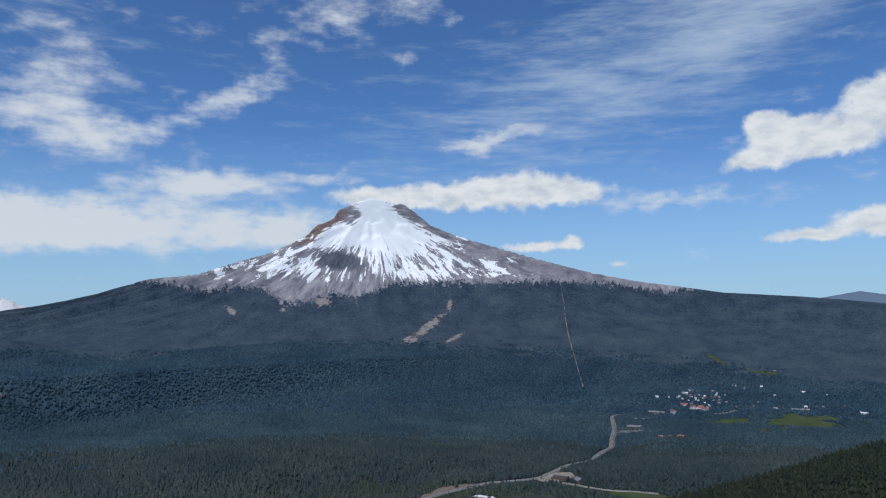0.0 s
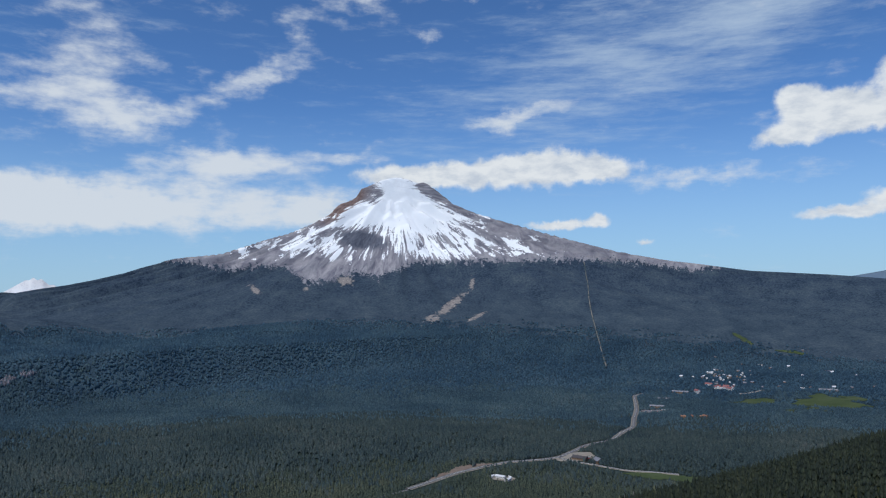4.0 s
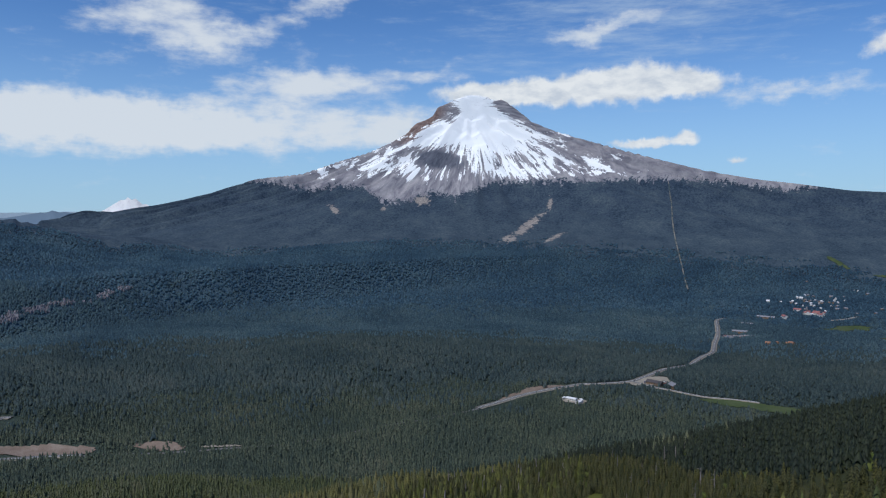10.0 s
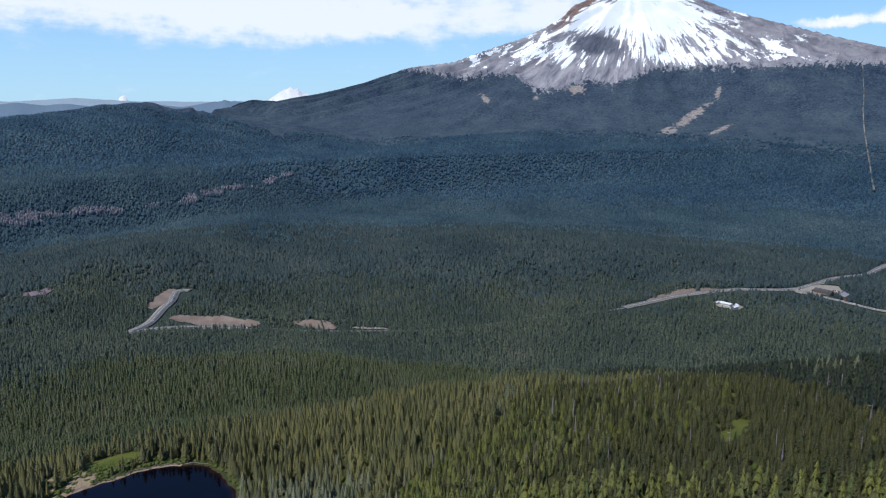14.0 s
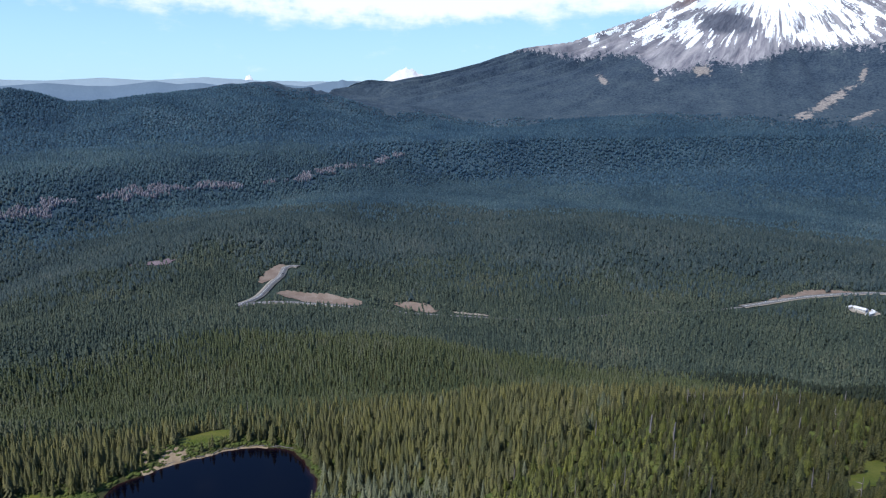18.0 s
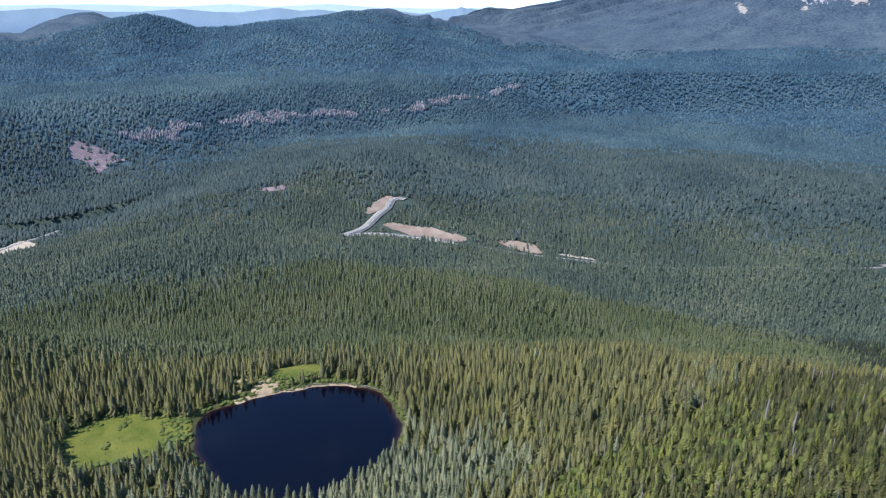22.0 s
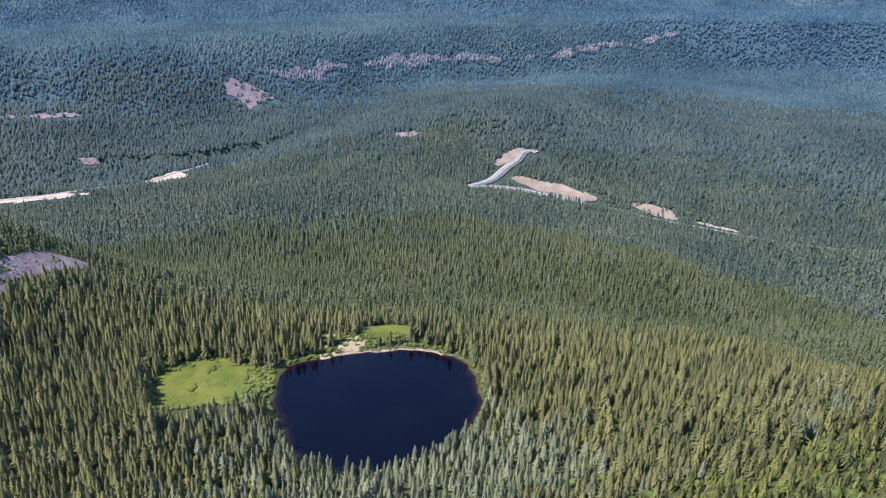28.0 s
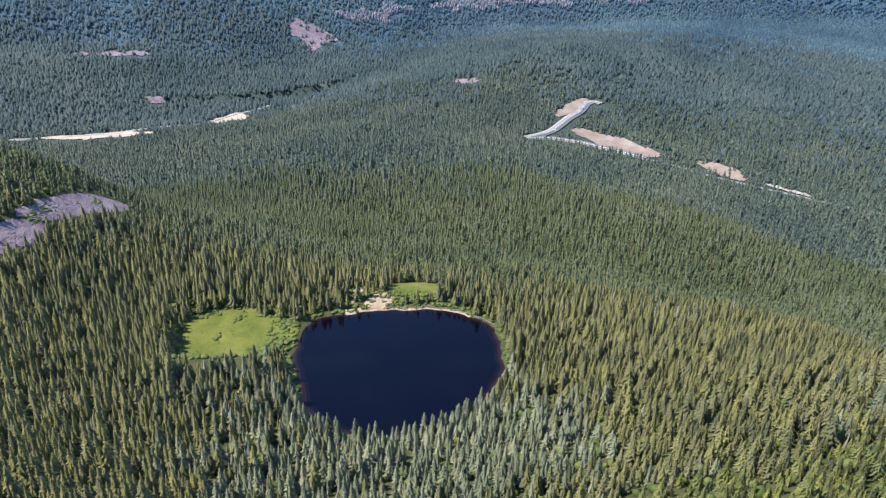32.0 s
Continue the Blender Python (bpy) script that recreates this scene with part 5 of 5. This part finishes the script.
x, y = scattered(220, 560, 7.5, -30, 82, 170)
s = open_ground(x, y) & (fbm(x, y, 45, 3) + 0.3 * ((x > -230) & (x < -60)) > 0.05)
x, y = x[s], y[s]
planted("undergrowth", x, y, rs.uniform(2.0, 5.0, len(x)), CLUMPS, SHRUB, "yellow-green broadleaf undergrowth between the firs", 407, 0.55, "shrubs", 0.1)

# ---- buildings, cars, shore trees ----
def part(name, bm, mat, parent, label=""):
    me = bpy.data.meshes.new(name)
    bm.to_mesh(me)
    bm.free()
    me.materials.append(mat)
    ob = new(name, me)
    ob.parent = parent
    if label:
        ob["label"] = label
    return ob


def box(bm, x0, x1, y0, y1, z0, z1):
    v = [bm.verts.new(c) for c in ((x0, y0, z0), (x1, y0, z0), (x1, y1, z0), (x0, y1, z0), (x0, y0, z1), (x1, y0, z1), (x1, y1, z1), (x0, y1, z1))]
    for f in ((3, 2, 1, 0), (4, 5, 6, 7), (0, 1, 5, 4), (1, 2, 6, 5), (2, 3, 7, 6), (3, 0, 4, 7)):
        bm.faces.new([v[i] for i in f])


def prism(bm, pts, y0, y1):
    """A closed section in x and z drawn along y."""
    a, b = [bm.verts.new((x, y0, z)) for x, z in pts], [bm.verts.new((x, y1, z)) for x, z in pts]
    n = len(pts)
    bm.faces.new(a), bm.faces.new(b[::-1])
    for i in range(n):
        bm.faces.new((a[i], b[i], b[(i + 1) % n], a[(i + 1) % n]))


def building(name, w, d, h, rise, wall, roof, label, category, chimney=False):
    """A gabled house at the origin, long side along y: walls, roof, door, windows."""
    top = new(name)
    tagged(top, label, category)
    bm = bmesh.new()
    prism(bm, [(-w / 2, -3), (w / 2, -3), (w / 2, h), (0, h + rise), (-w / 2, h)], -d / 2, d / 2)
    part("wall", bm, wall, top)
    bm = bmesh.new()
    o, t = 0.7, 0.45
    s = rise / (w / 2)
    prism(bm, [(-w / 2 - o, h - o * s), (0, h + rise), (w / 2 + o, h - o * s), (w / 2 + o, h - o * s + t), (0, h + rise + t), (-w / 2 - o, h - o * s + t)], -d / 2 - o, d / 2 + o)
    part("roof", bm, roof, top)
    bm = bmesh.new()
    box(bm, -0.6, 0.6, -d / 2 - 0.08, -d / 2 + 0.05, 0, 2.1)
    part("door", bm, WALL_WOOD, top)
    for sx in (-1, 1):
        n = max(2, int(d / 5))
        for i in range(n):
            yy = -d / 2 + d * (i + 0.5) / n
            bm = bmesh.new()
            box(bm, sx * w / 2 - 0.08, sx * w / 2 + 0.08, yy - 0.8, yy + 0.8, h * 0.45, h * 0.45 + 1.3)
            part("window", bm, GLASS_DARK, top)
    if chimney:
        bm = bmesh.new()
        box(bm, w * 0.15, w * 0.15 + 0.9, d * 0.2, d * 0.2 + 0.9, h, h + rise + 1.2)
        part("chimney", bm, ROCK, top)
    return top


def at(x, y, yaw, size=1.0, up=0.0):
    """Pose on the land for a thing of true size at a true place."""
    d = math.hypot(x - HUB[0], y - HUB[1])
    k = float(drawn_in(d)) / d
    px, py, pz = place(x, y, terrain(np.array([x]), np.array([y]))[0] + up)
    return Matrix.LocRotScale((float(px), float(py), float(pz)), Euler((0, 0, radians(yaw))), (k * size,) * 3)


def settle(proto, spots, group):
    """The prototype goes to the first spot, copies to the rest."""
    tagged(proto, group=group)
    for m in spots[1:]:
        copy_thing(proto, m)
    proto.matrix_basis = spots[0]


rb = np.random.RandomState(77)
red = building("lodge", 16, 34, 9, 6, WALL_PALE, ROOF_RED, "pale village lodge under a red gabled roof", "building", True)
settle(red, [at(x, y, rb.uniform(0, 180), rb.uniform(0.6, 1.0)) for x, y, k in TOWN if k == 1], "red-roofed lodges of the village")
house = building("house", 11, 15, 6, 4, WALL_PALE, ROOF_WHITE, "small pale house with a light metal roof among trees", "house")
house_grey = building("house", 11, 16, 6, 4, WALL_WOOD, ROOF_GREY, "small brown house with a grey roof among trees", "house", True)
plain = [(x, y) for x, y, k in TOWN if k == 0]
settle(house, [at(x, y, rb.uniform(0, 180), rb.uniform(0.5, 1.0)) for x, y in plain[0::2]], "houses of the village")
settle(house_grey, [at(x, y, rb.uniform(0, 180), rb.uniform(0.5, 1.0)) for x, y in plain[1::2]], "houses of the village")
hall = building("long_hall", 16, 70, 7, 4, WALL_WOOD, ROOF_GREY, "long low hall with a grey roof at the village", "building")
settle(hall, [at(1490, 2975, 70), at(900, 3020, 60)], "long halls of the village")
shop = building("shop_building", 20, 30, 8, 4, WALL_PALE, ROOF_WHITE, "pale commercial building with a white roof", "building")
shop.matrix_basis = at(1700, 2880, 40)
orange = building("lodge", 14, 30, 8, 6, WALL_WOOD, ROOF_ORANGE, "wooden lodge under an orange roof in the trees", "building")
settle(orange, [at(685, 2262, 75, 0.5, 6), at(748, 2248, 30, 0.6, 6), at(716, 2272, 20, 0.36, 6), at(742, 2262, 80, 0.4, 6)], "orange-roofed lodges")
bend = building("long_hall", 20, 70, 8, 5, WALL_WOOD, ROOF_GREY, "long grey-roofed building at the highway bend", "building")
settle(bend, [at(684, 2560, 72, 0.75, 3), at(770, 2800, 75, 0.6, 2), at(690, 2470, 60, 0.45, 2)], "grey-roofed buildings by the highway")
lodge = building("roadside_lodge", 14, 34, 5, 4, WALL_WOOD, ROOF_DARK, "brown roadside lodge with a dark roof beside its parking lot", "building", True)
lodge.matrix_basis = at(262, 1614, 55, 1, 1.5)
barn = building("hall", 16, 20, 6, 5, WALL_WOOD, ROOF_GREY, "small hall with a pale grey metal roof", "building")
barn.matrix_basis = at(298, 1588, 20, 1, 1.5)
station = building("white_building", 11, 26, 5, 2.5, WALL_PALE, ROOF_WHITE, "white flat-gabled building on a gravel yard in the forest", "building")
settle(station, [at(78, 1444, 60, 0.8, 1), at(92, 1430, 150, 0.65, 1), at(62, 1452, 150, 0.5, 1), at(98, 1452, 30, 0.4, 1)], "white buildings on the gravel yard")


def car(paint, label):
    top = new("car")
    tagged(top, label, "car")
    bm = bmesh.new()
    prism(bm, [(-2.2, 0.35), (2.2, 0.35), (2.25, 0.7), (2.0, 0.95), (0.9, 1.0), (-2.1, 1.0), (-2.25, 0.7)], -0.88, 0.88)
    bmesh.ops.bevel(bm, geom=bm.edges[:], offset=0.06, segments=1)
    part("body", bm, paint, top)
    bm = bmesh.new()
    prism(bm, [(-1.6, 1.0), (0.9, 1.0), (0.2, 1.5), (-1.2, 1.5)], -0.78, 0.78)
    part("cabin", bm, GLASS_DARK, top)
    for x in (-1.35, 1.35):
        for y in (-0.8, 0.8):
            bm = bmesh.new()
            bmesh.ops.create_cone(bm, cap_ends=True, segments=12, radius1=0.34, radius2=0.34, depth=0.22, matrix=Matrix.Translation((x, y, 0.34)) @ Matrix.Rotation(math.pi / 2, 4, "X"))
            part("wheel", bm, TYRE, top)
    return top


spots = [(255 + rb.uniform(-38, 38), 1632 + rb.uniform(-14, 16)) for _ in range(24)] + [(640 + rb.uniform(-30, 30), 2475 + rb.uniform(-28, 28)) for _ in range(16)]
spots += [tuple(HIGHWAY_EAST[i] + rb.uniform(-3, 3, 2)) for i in range(10, len(HIGHWAY_EAST) - 60, 26)] + [tuple(HIGHWAY_WEST[i] + 2) for i in (12, 30)]
for i, paint in enumerate(CAR_PAINTS):
    c = car(paint, paint.name.split("_")[0] + " parked car on the asphalt lot")
    settle(c, [at(x, y, rb.uniform(20, 70), 1.0, 2.0) for x, y in spots[i::len(CAR_PAINTS)]], "cars on the lots and the road")


# firs that stand singly round the lake
def shore_fir(seed, mat, label):
    top = new("fir_tree")
    tagged(top, label, "tree")
    v, f = fir(14, 8, seed, 0.24, 0.45, 0.85, lap=1.6)
    crown = new("crown", mesh_of("crown", v, f, mat))
    crown.data.attributes.new("tint", "FLOAT", "POINT").data.foreach_set("value", np.full(len(v), (seed * 0.37) % 1.0, np.float32))
    crown.parent = top
    bm = bmesh.new()
    bmesh.ops.create_cone(bm, cap_ends=True, segments=7, radius1=0.017, radius2=0.004, depth=0.8, matrix=Matrix.Translation((0, 0, 0.4)))
    part("trunk", bm, BARK, top)
    return top


rf = np.random.RandomState(9)
near_spots, far_spots = [], []
turns, outs = rf.uniform(-180, 180, 900), rf.uniform(1.09, 1.5, 900)
sx, sy = -274 + np.cos(np.radians(turns)) * 60 * outs, 358 + np.sin(np.radians(turns)) * 60 * outs
good = (lake_reach(sx, sy) > 1.09) & (lake_reach(sx, sy) < 1.4) & open_ground(sx, sy)
for i in np.where(good)[0]:
    (near_spots if -85 < turns[i] < 10 else far_spots).append((float(sx[i]), float(sy[i])))
near_spots, far_spots = near_spots[:84], far_spots[:76]
for j, (spots, mat, label, low, high) in enumerate(((near_spots, NEEDLES_BLUE, "tall blue-green fir on the near shore of the lake", 13, 20), (far_spots, NEEDLES, "dark green fir beside the lake and meadow", 10, 19))):
    for n in range(4):
        mine = spots[n::4]
        tree = shore_fir(500 + 10 * j + n, mat, label)
        settle(tree, [at(x, y, rf.uniform(0, 360), rf.uniform(low, high)) for x, y in mine], "firs on the near shore" if j == 0 else "firs beside the lake")


rs_az, rs_d = np.radians(rf.uniform(-5, 75, 900)), rf.uniform(285, 430, 900)
sx, sy = HUB[0] - np.sin(rs_az) * rs_d, HUB[1] + np.cos(rs_az) * rs_d
ridge_spots = [(float(a), float(b)) for a, b, k in zip(sx, sy, open_ground(sx, sy) & on_ridge(sx, sy)) if k][:140]
for n in range(5):
    tree = shore_fir(560 + n, NEEDLES_DRY, "slender olive-green fir on the dry ridge")
    settle(tree, [at(x, y, rf.uniform(0, 360), rf.uniform(8, 14)) for x, y in ridge_spots[n::5]], "firs on the dry ridge")


def log(length):
    bm = bmesh.new()
    bmesh.ops.create_cone(bm, cap_ends=True, segments=8, radius1=0.28, radius2=0.16, depth=length, matrix=Matrix.Rotation(math.pi / 2, 4, "X"))
    for v in bm.verts:
        v.co.x += 0.12 * math.sin(v.co.y * 1.3)
    me = bpy.data.meshes.new("driftwood_log")
    bm.to_mesh(me)
    bm.free()
    me.materials.append(SNAG)
    return tagged(new("driftwood_log", me), "bleached driftwood log on the lake shore", "log", "driftwood on the shore")


ring = shore_ring(1.025, 1.15)
first = log(7)
for n, i in enumerate((45, 48, 50, 53, 56, 60, 64, 68, 74, 79, 84)):
    p, q = ring[i], ring[i + 1]
    yaw = math.degrees(math.atan2(q[1] - p[1], q[0] - p[0])) - 90 + rf.uniform(-25, 25)
    m = pose(p[0], p[1], float(terrain(np.array([p[0]]), np.array([p[1]]))[0]) + 0.35, 0, 0, yaw)
    if n == 0:
        first.matrix_basis = m
    else:
        copy_thing(first, m)
